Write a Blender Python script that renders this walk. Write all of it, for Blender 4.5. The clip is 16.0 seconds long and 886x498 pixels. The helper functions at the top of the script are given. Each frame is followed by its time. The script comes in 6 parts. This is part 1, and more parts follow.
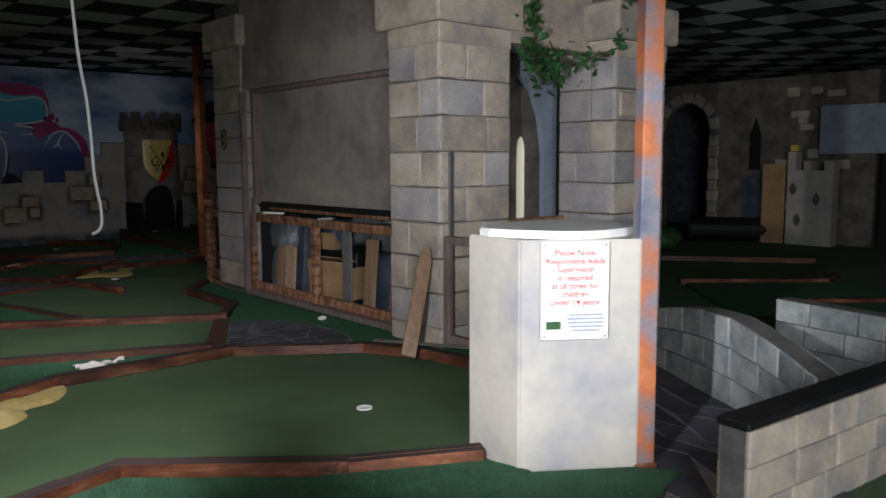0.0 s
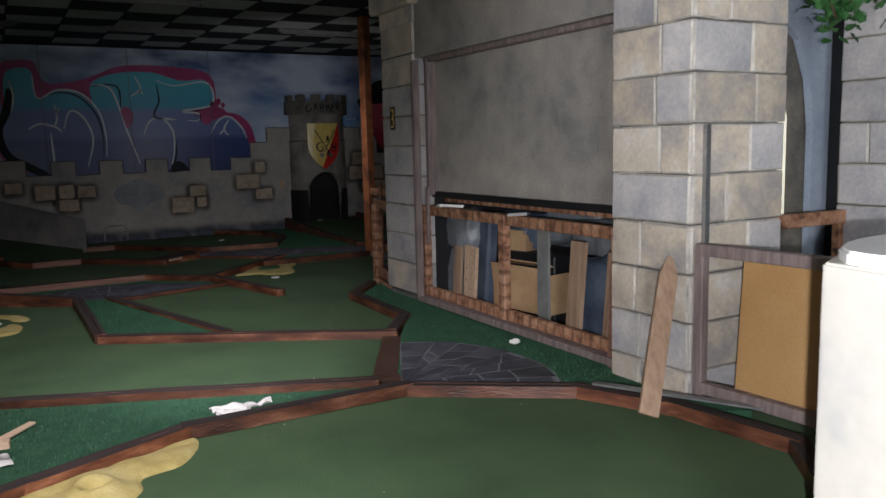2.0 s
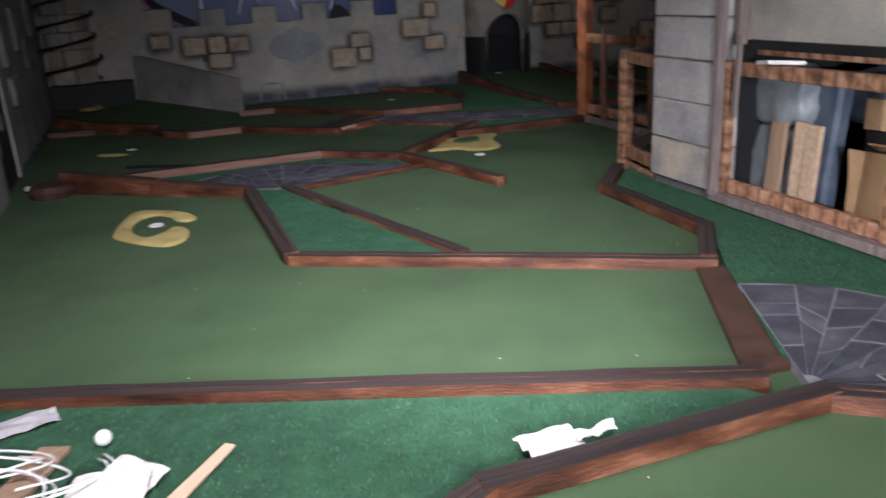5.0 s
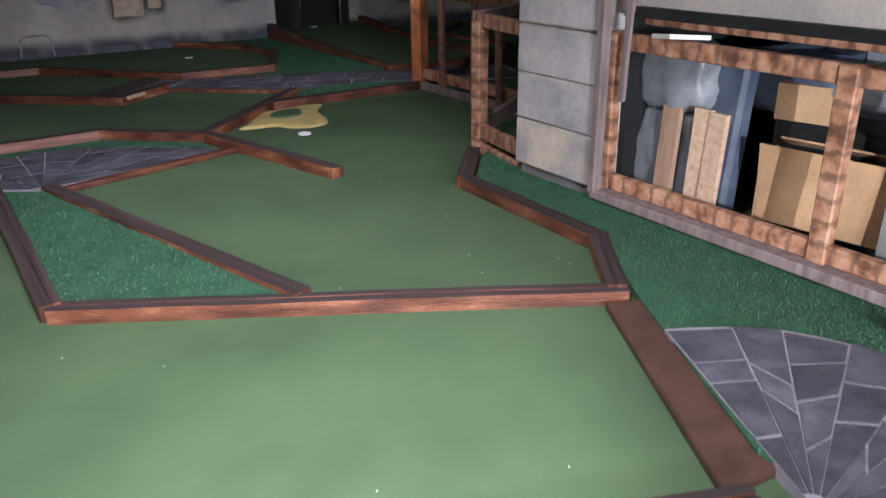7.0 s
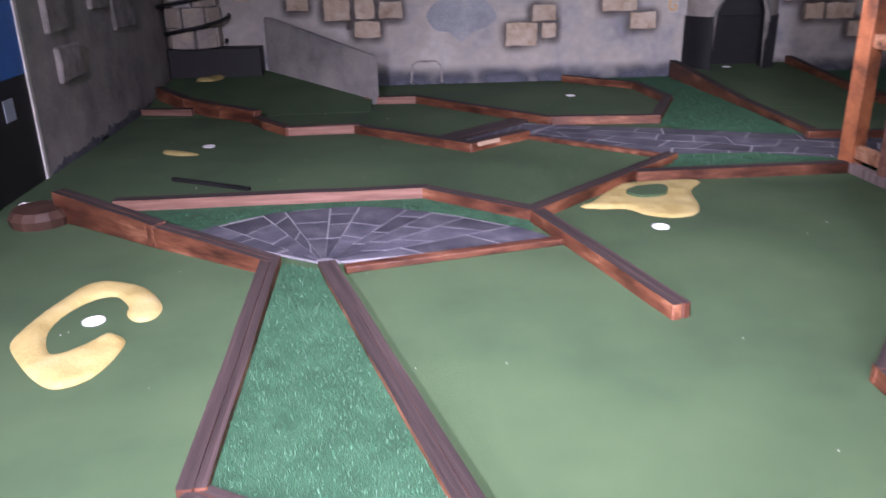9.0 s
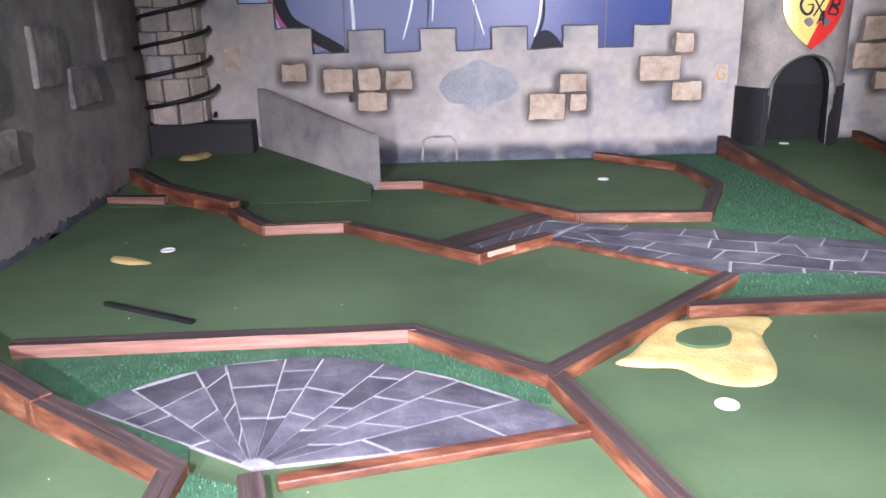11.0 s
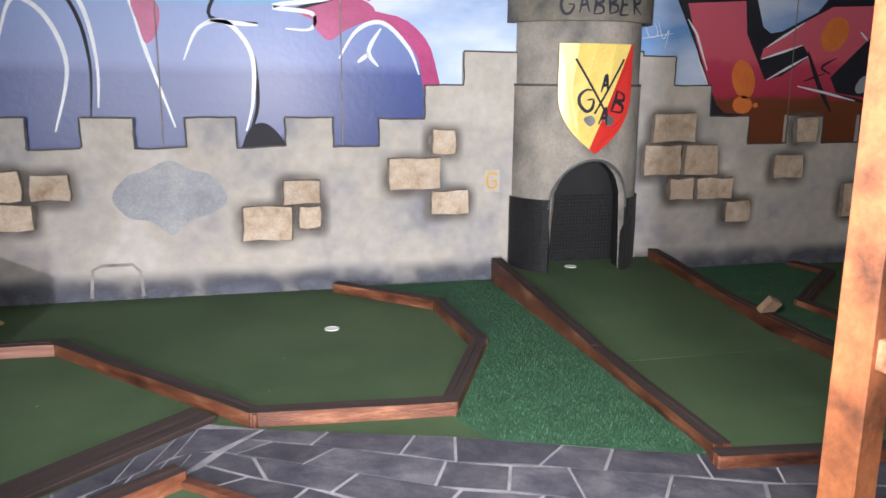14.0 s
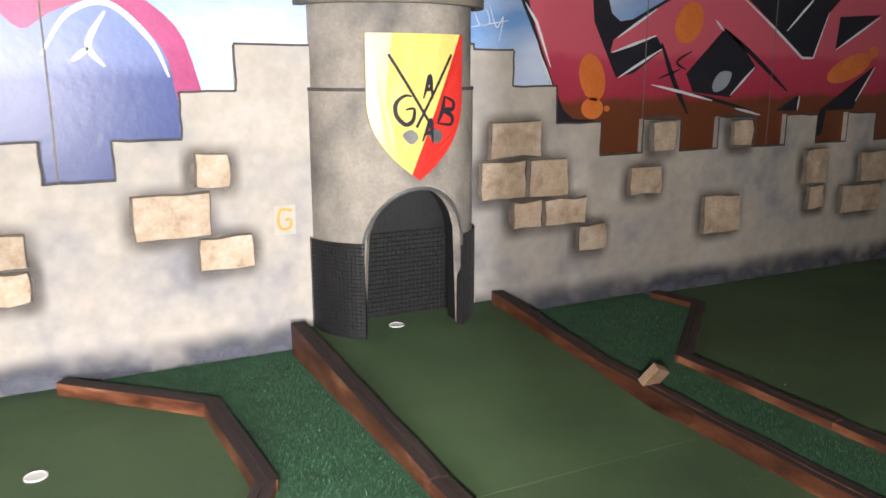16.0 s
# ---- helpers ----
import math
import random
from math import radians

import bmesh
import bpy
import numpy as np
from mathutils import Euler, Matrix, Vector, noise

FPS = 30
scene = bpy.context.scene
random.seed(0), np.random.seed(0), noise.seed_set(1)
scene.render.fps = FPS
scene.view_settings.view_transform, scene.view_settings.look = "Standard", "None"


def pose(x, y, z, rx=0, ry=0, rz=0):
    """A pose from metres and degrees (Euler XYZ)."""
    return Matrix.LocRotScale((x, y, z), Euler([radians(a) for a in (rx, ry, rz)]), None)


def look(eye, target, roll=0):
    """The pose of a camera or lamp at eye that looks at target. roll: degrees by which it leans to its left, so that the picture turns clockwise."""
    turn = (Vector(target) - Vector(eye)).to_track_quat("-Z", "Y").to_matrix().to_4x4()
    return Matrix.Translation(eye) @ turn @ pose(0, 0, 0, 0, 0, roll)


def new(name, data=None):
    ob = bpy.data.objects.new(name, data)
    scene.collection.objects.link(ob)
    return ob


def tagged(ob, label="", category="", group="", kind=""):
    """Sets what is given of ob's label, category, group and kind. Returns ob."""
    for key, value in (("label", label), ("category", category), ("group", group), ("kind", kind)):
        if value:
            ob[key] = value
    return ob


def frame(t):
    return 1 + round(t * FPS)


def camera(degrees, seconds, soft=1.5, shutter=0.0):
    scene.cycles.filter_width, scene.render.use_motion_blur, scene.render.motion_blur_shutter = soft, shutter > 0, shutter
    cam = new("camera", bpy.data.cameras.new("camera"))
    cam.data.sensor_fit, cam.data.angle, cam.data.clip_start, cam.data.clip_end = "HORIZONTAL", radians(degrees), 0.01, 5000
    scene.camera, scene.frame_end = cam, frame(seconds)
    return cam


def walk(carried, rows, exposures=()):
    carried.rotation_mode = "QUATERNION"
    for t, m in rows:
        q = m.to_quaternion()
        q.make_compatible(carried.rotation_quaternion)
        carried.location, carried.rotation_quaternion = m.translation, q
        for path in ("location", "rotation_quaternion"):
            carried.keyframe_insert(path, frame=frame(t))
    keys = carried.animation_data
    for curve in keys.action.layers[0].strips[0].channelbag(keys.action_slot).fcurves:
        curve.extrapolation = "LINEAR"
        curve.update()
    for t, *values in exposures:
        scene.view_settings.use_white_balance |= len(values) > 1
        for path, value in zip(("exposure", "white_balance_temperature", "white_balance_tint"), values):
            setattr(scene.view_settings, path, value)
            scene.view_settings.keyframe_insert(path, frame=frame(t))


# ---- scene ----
cam = camera(58.8, 16.0, shutter=0.3)
PATH = [
    (0, (0.512, 0.578, 1.397), (1.818, 2.076, 1.172), -0.3),
    (0.5, (0.713, 0.911, 1.423), (1.913, 2.496, 1.203), -0.7),
    (1, (0.872, 1.244, 1.437), (1.888, 2.955, 1.235), -1.1),
    (1.5, (0.985, 1.613, 1.408), (1.955, 3.35, 1.203), -1.2),
    (2, (1.133, 1.97, 1.384), (2.107, 3.697, 1.12), -1.4),
    (2.5, (1.284, 2.346, 1.374), (2.104, 4.14, 1.04), -0.0),
    (3, (1.32, 2.692, 1.349), (1.838, 4.583, 0.955), 0.3),
    (3.5, (1.275, 3.088, 1.366), (1.663, 5.006, 0.956), -0.6),
    (4, (1.237, 3.423, 1.382), (1.571, 5.348, 0.956), -0.9),
    (4.5, (1.168, 3.725, 1.378), (1.469, 5.629, 0.845), -0.9),
    (5, (1.131, 4.068, 1.363), (1.764, 5.858, 0.733), -3.2),
    (5.2, (1.137, 4.163, 1.353), (1.891, 5.888, 0.68), -3.1),
    (7.3, (1.651, 5.258, 1.356), (2.676, 6.796, 0.592), -0.6),
    (7.5, (1.795, 5.35, 1.344), (2.716, 6.959, 0.592), -0.1),
    (8, (1.983, 5.653, 1.37), (2.541, 7.416, 0.607), 0.2),
    (8.5, (2.129, 6.011, 1.366), (2.448, 7.841, 0.625), -0.9),
    (9, (2.266, 6.338, 1.39), (2.387, 8.203, 0.678), -1.1),
    (9.2, (2.319, 6.494, 1.427), (2.368, 8.371, 0.738), -0.9),
    (11.3, (2.609, 7.702, 1.496), (2.652, 9.614, 0.913), -1.4),
    (11.5, (2.669, 7.848, 1.468), (2.764, 9.763, 0.9), -1.0),
    (12, (2.808, 8.19, 1.498), (3.005, 10.11, 0.977), -0.6),
    (12.5, (3.037, 8.466, 1.503), (3.248, 10.399, 1.036), -0.8),
    (13, (3.253, 8.769, 1.502), (3.474, 10.705, 1.048), -0.3),
    (13.5, (3.419, 9.11, 1.516), (3.779, 11.03, 1.088), 0.3),
    (14, (3.638, 9.408, 1.522), (4.101, 11.308, 1.103), 0.5),
    (14.5, (3.817, 9.723, 1.55), (4.285, 11.622, 1.135), 0.5),
    (15, (3.928, 10.128, 1.527), (4.518, 11.994, 1.116), -0.2),
    (15.5, (4.075, 10.471, 1.536), (4.853, 12.263, 1.104), -0.8),
    (16, (4.264, 10.818, 1.595), (5.132, 12.564, 1.153), -0.0),
]
EXPOSURES = [(0, -1.9, 6300, 8), (1.5, -1.4, 6250, 8), (2.5, -0.45, 6200, 11), (3.0, 0.5, 6050, 17), (3.5, 0.9, 6050, 19), (4.0, 0.3, 6050, 18), (4.5, 0.25, 6050, 15), (5.0, 0.1, 6050, 11), (7.5, 0.8, 6000, 14), (8.5, 1.55, 5950, 21), (9.0, 1.85, 5800, 31), (11.5, 3.0, 6000, 18), (12.5, 2.9, 6250, 12), (13.0, 2.66, 6350, 11), (13.5, 2.72, 6350, 11), (14.5, 2.86, 6400, 10), (15.0, 2.9, 6750, 10), (16.0, 3.3, 6750, 10)]
walk(cam, [(t, look(eye, target, roll)) for t, eye, target, roll in PATH], EXPOSURES)


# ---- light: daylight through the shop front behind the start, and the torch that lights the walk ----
def lamp(name, kind, m, power, colour, size, cone=0, blend=0.6):
    data = bpy.data.lights.new(name, kind)
    data.energy, data.color = power, colour
    if kind == "AREA":
        data.shape, data.size, data.size_y = "RECTANGLE", size[0], size[1]
    else:
        data.shadow_soft_size = size
    if kind == "SPOT":
        data.spot_size, data.spot_blend = radians(cone), blend
    ob = new(name, data)
    ob.matrix_world = m
    return ob


lamp("daylight", "AREA", look((0.5, -0.95, 1.75), (4.4, 2.4, 0.9)), 270, (0.95, 0.97, 1.0), (1.8, 2.0)).data.spread = radians(100)
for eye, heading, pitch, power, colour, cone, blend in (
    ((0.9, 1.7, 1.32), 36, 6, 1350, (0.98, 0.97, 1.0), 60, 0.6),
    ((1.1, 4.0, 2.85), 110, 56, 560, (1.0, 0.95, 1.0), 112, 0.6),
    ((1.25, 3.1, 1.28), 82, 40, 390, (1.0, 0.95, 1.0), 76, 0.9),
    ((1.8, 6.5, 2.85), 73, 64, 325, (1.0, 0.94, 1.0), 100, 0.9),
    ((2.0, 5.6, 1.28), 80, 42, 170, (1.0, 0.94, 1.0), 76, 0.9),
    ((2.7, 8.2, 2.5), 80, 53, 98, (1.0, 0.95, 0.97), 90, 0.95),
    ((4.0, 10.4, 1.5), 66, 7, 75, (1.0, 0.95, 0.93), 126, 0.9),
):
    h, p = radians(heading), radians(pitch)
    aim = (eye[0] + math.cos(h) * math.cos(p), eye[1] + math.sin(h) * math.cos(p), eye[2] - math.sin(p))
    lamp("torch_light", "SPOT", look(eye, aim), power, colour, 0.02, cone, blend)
world = bpy.data.worlds.new("world")
scene.world = world
world.use_nodes = True
world.node_tree.nodes["Background"].inputs[0].default_value = (0.5, 0.6, 0.8, 1)
world.node_tree.nodes["Background"].inputs[1].default_value = 0.002


# ---- materials ----
def mat(name, colours, scale=3.0, fine=60.0, rough=0.8, bump=0.2, bump_scale=None, vary=0.0, stretch=(1, 1, 1), metal=0.0, fine_mix=0.25, coat=0.0, detail=6.0):
    m = bpy.data.materials.new(name)
    m.use_nodes = True
    nt = m.node_tree
    n, l = nt.nodes, nt.links
    b = n["Principled BSDF"]
    tc = n.new("ShaderNodeTexCoord")
    geo = n.new("ShaderNodeNewGeometry")
    mp = n.new("ShaderNodeMapping")
    mp.inputs["Scale"].default_value = stretch
    info = n.new("ShaderNodeObjectInfo")
    off = n.new("ShaderNodeVectorMath")
    off.operation = "MULTIPLY_ADD"
    off.inputs[1].default_value = (1, 1, 1)
    rnd = n.new("ShaderNodeMath")
    rnd.operation = "MULTIPLY"
    rnd.inputs[1].default_value = 37.0 if vary else 0.0
    l.new(info.outputs["Random"], rnd.inputs[0])
    l.new((geo.outputs["Position"] if stretch == (1, 1, 1) else tc.outputs["Object"]), mp.inputs["Vector"])
    l.new(mp.outputs[0], off.inputs[0])
    l.new(rnd.outputs[0], off.inputs[2])
    big = n.new("ShaderNodeTexNoise")
    big.inputs["Scale"].default_value, big.inputs["Detail"].default_value = scale, detail
    big.inputs["Roughness"].default_value = 0.62
    l.new(off.outputs[0], big.inputs["Vector"])
    ramp = n.new("ShaderNodeValToRGB")
    els = ramp.color_ramp.elements
    while len(els) < len(colours):
        els.new(0.5)
    for i, c in enumerate(colours):
        els[i].position = 0.3 + 0.4 * i / max(1, len(colours) - 1)
        els[i].color = (*c, 1)
    l.new(big.outputs["Fac"], ramp.inputs[0])
    sm = n.new("ShaderNodeTexNoise")
    sm.inputs["Scale"].default_value, sm.inputs["Detail"].default_value = fine, 4.0
    l.new(off.outputs[0], sm.inputs["Vector"])
    mix = n.new("ShaderNodeMix")
    mix.data_type, mix.blend_type = "RGBA", "OVERLAY"
    mix.inputs[0].default_value = fine_mix
    l.new(ramp.outputs[0], mix.inputs[6])
    l.new(sm.outputs["Fac"], mix.inputs[7])
    out = mix.outputs[2]
    if vary:
        hsv = n.new("ShaderNodeHueSaturation")
        mr = n.new("ShaderNodeMapRange")
        mr.inputs[3].default_value, mr.inputs[4].default_value = 1 - vary, 1 + vary
        l.new(info.outputs["Random"], mr.inputs[0])
        l.new(mr.outputs[0], hsv.inputs["Value"])
        l.new(out, hsv.inputs["Color"])
        out = hsv.outputs[0]
    l.new(out, b.inputs["Base Color"])
    rr = n.new("ShaderNodeMapRange")
    rr.inputs[3].default_value, rr.inputs[4].default_value = max(0.05, rough - 0.12), min(1, rough + 0.1)
    l.new(big.outputs["Fac"], rr.inputs[0])
    l.new(rr.outputs[0], b.inputs["Roughness"])
    b.inputs["Metallic"].default_value = metal
    b.inputs["Coat Weight"].default_value = coat
    if bump:
        bn = n.new("ShaderNodeTexNoise")
        bn.inputs["Scale"].default_value, bn.inputs["Detail"].default_value = bump_scale or fine, 5.0
        l.new(off.outputs[0], bn.inputs["Vector"])
        bp = n.new("ShaderNodeBump")
        bp.inputs["Strength"].default_value, bp.inputs["Distance"].default_value = bump, 0.01
        l.new(bn.outputs["Fac"], bp.inputs["Height"])
        l.new(bp.outputs[0], b.inputs["Normal"])
    return m


def banded(name, stops, low, high, scale=2.0, wobble=0.15, rough=0.45, cloud=None, axis=2):
    """Paint sprayed in soft bands over the height, with a little drift, and clouds if asked."""
    m = bpy.data.materials.new(name)
    m.use_nodes = True
    nt = m.node_tree
    n, l = nt.nodes, nt.links
    b = n["Principled BSDF"]
    geo = n.new("ShaderNodeNewGeometry")
    sep = n.new("ShaderNodeSeparateXYZ")
    l.new(geo.outputs["Position"], sep.inputs[0])
    no = n.new("ShaderNodeTexNoise")
    no.inputs["Scale"].default_value, no.inputs["Detail"].default_value = scale, 5.0
    l.new(geo.outputs["Position"], no.inputs["Vector"])
    ad = n.new("ShaderNodeMath")
    ad.operation = "MULTIPLY_ADD"
    ad.inputs[1].default_value = wobble
    l.new(no.outputs["Fac"], ad.inputs[0])
    l.new(sep.outputs[axis], ad.inputs[2])
    mr = n.new("ShaderNodeMapRange")
    mr.inputs[1].default_value, mr.inputs[2].default_value = low + wobble / 2, high + wobble / 2
    l.new(ad.outputs[0], mr.inputs[0])
    ramp = n.new("ShaderNodeValToRGB")
    els = ramp.color_ramp.elements
    while len(els) < len(stops):
        els.new(0.5)
    for i, (p, c) in enumerate(stops):
        els[i].position, els[i].color = p, (*c, 1)
    l.new(mr.outputs[0], ramp.inputs[0])
    out = ramp.outputs[0]
    if cloud:
        mp = n.new("ShaderNodeMapping")
        mp.inputs["Scale"].default_value = (0.7, 1, 1.7)
        l.new(geo.outputs["Position"], mp.inputs["Vector"])
        cn = n.new("ShaderNodeTexNoise")
        cn.inputs["Scale"].default_value, cn.inputs["Detail"].default_value = 1.1, 7.0
        l.new(mp.outputs[0], cn.inputs["Vector"])
        cr = n.new("ShaderNodeMapRange")
        cr.inputs[1].default_value, cr.inputs[2].default_value = 0.42, 0.66
        l.new(cn.outputs["Fac"], cr.inputs[0])
        mx = n.new("ShaderNodeMix")
        mx.data_type = "RGBA"
        l.new(cr.outputs[0], mx.inputs[0])
        l.new(out, mx.inputs[6])
        mx.inputs[7].default_value = (*cloud, 1)
        out = mx.outputs[2]
    l.new(out, b.inputs["Base Color"])
    b.inputs["Roughness"].default_value = rough
    bn = n.new("ShaderNodeTexNoise")
    bn.inputs["Scale"].default_value = 25.0
    bp = n.new("ShaderNodeBump")
    bp.inputs["Strength"].default_value, bp.inputs["Distance"].default_value = 0.15, 0.01
    l.new(geo.outputs["Position"], bn.inputs["Vector"])
    l.new(bn.outputs["Fac"], bp.inputs["Height"])
    l.new(bp.outputs[0], b.inputs["Normal"])
    return m


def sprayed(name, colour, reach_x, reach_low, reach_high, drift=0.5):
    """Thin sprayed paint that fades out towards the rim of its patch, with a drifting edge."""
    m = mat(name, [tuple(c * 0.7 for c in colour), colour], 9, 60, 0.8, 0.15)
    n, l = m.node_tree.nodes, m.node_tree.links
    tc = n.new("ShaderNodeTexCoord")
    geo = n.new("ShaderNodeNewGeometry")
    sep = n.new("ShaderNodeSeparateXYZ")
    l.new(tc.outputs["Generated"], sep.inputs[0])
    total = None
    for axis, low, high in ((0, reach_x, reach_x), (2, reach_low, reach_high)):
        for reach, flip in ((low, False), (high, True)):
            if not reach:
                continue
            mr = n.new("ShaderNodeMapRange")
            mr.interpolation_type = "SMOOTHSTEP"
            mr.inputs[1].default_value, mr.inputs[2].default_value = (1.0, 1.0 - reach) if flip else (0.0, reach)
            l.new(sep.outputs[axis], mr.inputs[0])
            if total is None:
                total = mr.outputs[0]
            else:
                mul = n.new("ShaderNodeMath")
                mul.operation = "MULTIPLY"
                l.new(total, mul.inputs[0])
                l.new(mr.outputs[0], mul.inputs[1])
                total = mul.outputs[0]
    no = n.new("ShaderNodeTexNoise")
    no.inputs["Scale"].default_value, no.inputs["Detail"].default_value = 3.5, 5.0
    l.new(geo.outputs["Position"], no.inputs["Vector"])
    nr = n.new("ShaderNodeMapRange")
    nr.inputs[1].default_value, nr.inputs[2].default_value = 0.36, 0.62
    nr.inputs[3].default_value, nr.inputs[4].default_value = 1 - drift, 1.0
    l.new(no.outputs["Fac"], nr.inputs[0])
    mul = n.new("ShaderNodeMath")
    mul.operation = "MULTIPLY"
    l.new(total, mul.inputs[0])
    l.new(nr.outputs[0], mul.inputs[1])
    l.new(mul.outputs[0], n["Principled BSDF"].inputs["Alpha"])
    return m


CARPET = mat("green_carpet", [(0.034, 0.068, 0.027), (0.051, 0.096, 0.038), (0.066, 0.113, 0.047)], 1.3, 420, 0.95, 0.5, 500, fine_mix=0.5)
TURF = mat("bright_turf", [(0.015, 0.06, 0.027), (0.023, 0.088, 0.04), (0.038, 0.118, 0.058)], 9, 260, 0.8, 0.8, 300, fine_mix=0.6)
BLADE = mat("turf_blade", [(0.015, 0.068, 0.03), (0.026, 0.108, 0.05), (0.065, 0.18, 0.1)], 40, 200, 0.6, 0.0)
# stained wood in two tones: tops also hold grazing shade, sides the torchlight
WOOD_TOP = mat("stained_shaded_wood_top", [(0.011, 0.0065, 0.006), (0.021, 0.012, 0.0105), (0.034, 0.02, 0.018), (0.06, 0.038, 0.034)], 7, 90, 0.88, 0.5, 40, vary=0.25, stretch=(0.15, 7, 7))
WOOD_SIDE = mat("stained_lit_wood_side", [(0.03, 0.011, 0.007), (0.09, 0.029, 0.015), (0.165, 0.058, 0.028), (0.31, 0.135, 0.072)], 4, 90, 0.5, 0.45, 40, vary=0.3, stretch=(0.8, 3, 3), fine_mix=0.45)
WOOD_PALE = mat("worn_pale_wood", [(0.13, 0.055, 0.038), (0.22, 0.105, 0.072), (0.31, 0.165, 0.125)], 6, 90, 0.65, 0.4, 40, vary=0.15, stretch=(0.4, 6, 6))
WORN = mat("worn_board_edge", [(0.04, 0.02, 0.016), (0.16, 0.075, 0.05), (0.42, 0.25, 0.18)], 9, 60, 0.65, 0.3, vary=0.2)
RAW = mat("raw_pine", [(0.4, 0.26, 0.17), (0.55, 0.38, 0.26), (0.62, 0.46, 0.34)], 4, 80, 0.6, 0.25, 30, vary=0.12, stretch=(0.3, 8, 8))
PLANK = mat("weathered_tan_plank", [(0.2, 0.125, 0.08), (0.31, 0.2, 0.13), (0.38, 0.26, 0.18)], 4, 80, 0.7, 0.3, 30, stretch=(6, 6, 0.4))
CHAR = mat("scorched_pine", [(0.025, 0.013, 0.009), (0.23, 0.105, 0.055), (0.36, 0.185, 0.105), (0.43, 0.24, 0.15)], 15, 60, 0.7, 0.3, 40, vary=0.15, detail=2.5)

def scorched(name, axis):
    """Pine with the evenly spaced burn marks of old battens along one axis."""
    m = mat(name, [(0.1, 0.045, 0.025), (0.27, 0.125, 0.068), (0.38, 0.2, 0.118), (0.46, 0.27, 0.175)], 12, 60, 0.68, 0.3, 40, vary=0.12, detail=2.5)
    n, l = m.node_tree.nodes, m.node_tree.links
    b = n["Principled BSDF"]
    plain = b.inputs["Base Color"].links[0].from_socket
    geo = n.new("ShaderNodeNewGeometry")
    sep = n.new("ShaderNodeSeparateXYZ")
    l.new(geo.outputs["Position"], sep.inputs[0])
    no = n.new("ShaderNodeTexNoise")
    no.inputs["Scale"].default_value, no.inputs["Detail"].default_value = 22.0, 3.0
    l.new(geo.outputs["Position"], no.inputs["Vector"])
    drift = n.new("ShaderNodeMath")
    drift.operation = "MULTIPLY_ADD"
    drift.inputs[1].default_value = 0.06
    l.new(no.outputs["Fac"], drift.inputs[0])
    l.new(sep.outputs[axis], drift.inputs[2])
    turn = n.new("ShaderNodeMath")
    turn.operation = "MULTIPLY"
    turn.inputs[1].default_value = 2 * math.pi / 0.092
    l.new(drift.outputs[0], turn.inputs[0])
    wave = n.new("ShaderNodeMath")
    wave.operation = "SINE"
    l.new(turn.outputs[0], wave.inputs[0])
    mr = n.new("ShaderNodeMapRange")
    mr.inputs[1].default_value, mr.inputs[2].default_value = 0.35, 0.95
    mr.inputs[4].default_value = 0.6
    l.new(wave.outputs[0], mr.inputs[0])
    mx = n.new("ShaderNodeMix")
    mx.data_type = "RGBA"
    l.new(mr.outputs[0], mx.inputs[0])
    l.new(plain, mx.inputs[6])
    mx.inputs[7].default_value = (0.07, 0.03, 0.018, 1)
    l.new(mx.outputs[2], b.inputs["Base Color"])
    return m


CHAR_ALONG = scorched("scorched_pine_rail", 1)
CHAR_UP = scorched("scorched_pine_post", 2)
STONE = mat("painted_stone", [(0.27, 0.255, 0.26), (0.37, 0.325, 0.29), (0.49, 0.415, 0.325), (0.54, 0.49, 0.44)], 3.4, 40, 0.82, 0.4, 18, vary=0.14, detail=4.0)
STONE_WARM = mat("tan_painted_stone", [(0.29, 0.25, 0.21), (0.41, 0.35, 0.285), (0.49, 0.425, 0.35), (0.55, 0.5, 0.44)], 3.2, 40, 0.82, 0.35, 18, vary=0.12, detail=4.0)
STONE_COOL = mat("grey_lilac_painted_stone", [(0.27, 0.262, 0.28), (0.37, 0.35, 0.352), (0.44, 0.41, 0.4), (0.54, 0.5, 0.47)], 3.0, 40, 0.82, 0.35, 18, vary=0.12, detail=3.5)
STONE_EDGE = mat("painted_stone_edge", [(0.24, 0.225, 0.21), (0.4, 0.365, 0.32), (0.52, 0.48, 0.43)], 8, 60, 0.8, 0.3, 24, vary=0.15)
STONE_CORE = mat("stone_joint", [(0.08, 0.075, 0.078), (0.16, 0.15, 0.145)], 8, 50, 0.9, 0.3)
GREY = mat("grey_render", [(0.16, 0.15, 0.155), (0.3, 0.28, 0.265), (0.4, 0.365, 0.335)], 2.2, 60, 0.85, 0.3, 35)
PANEL = mat("grey_shutter_paint", [(0.16, 0.155, 0.15), (0.27, 0.245, 0.225), (0.36, 0.32, 0.28)], 2.4, 60, 0.8, 0.15, 40)
RENDER = mat("castle_wall_paint", [(0.27, 0.265, 0.29), (0.4, 0.375, 0.36), (0.46, 0.42, 0.375), (0.52, 0.49, 0.46)], 1.9, 14, 0.75, 0.3, 22, detail=3.5, fine_mix=0.22)
INKED = mat("dark_painted_line", [(0.035, 0.033, 0.035), (0.1, 0.09, 0.085)], 9, 60, 0.8, 0.1)
# airbrushed shadow round the raised stones, as brown paint on the castle wall
HALO = sprayed("brown_sprayed_shadow", (0.23, 0.2, 0.185), 0.34, 0.42, 0.42, 0.6)
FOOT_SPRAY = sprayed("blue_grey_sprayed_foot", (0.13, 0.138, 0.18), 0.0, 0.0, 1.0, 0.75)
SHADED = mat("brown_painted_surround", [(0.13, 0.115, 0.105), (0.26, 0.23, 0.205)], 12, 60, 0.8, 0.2)
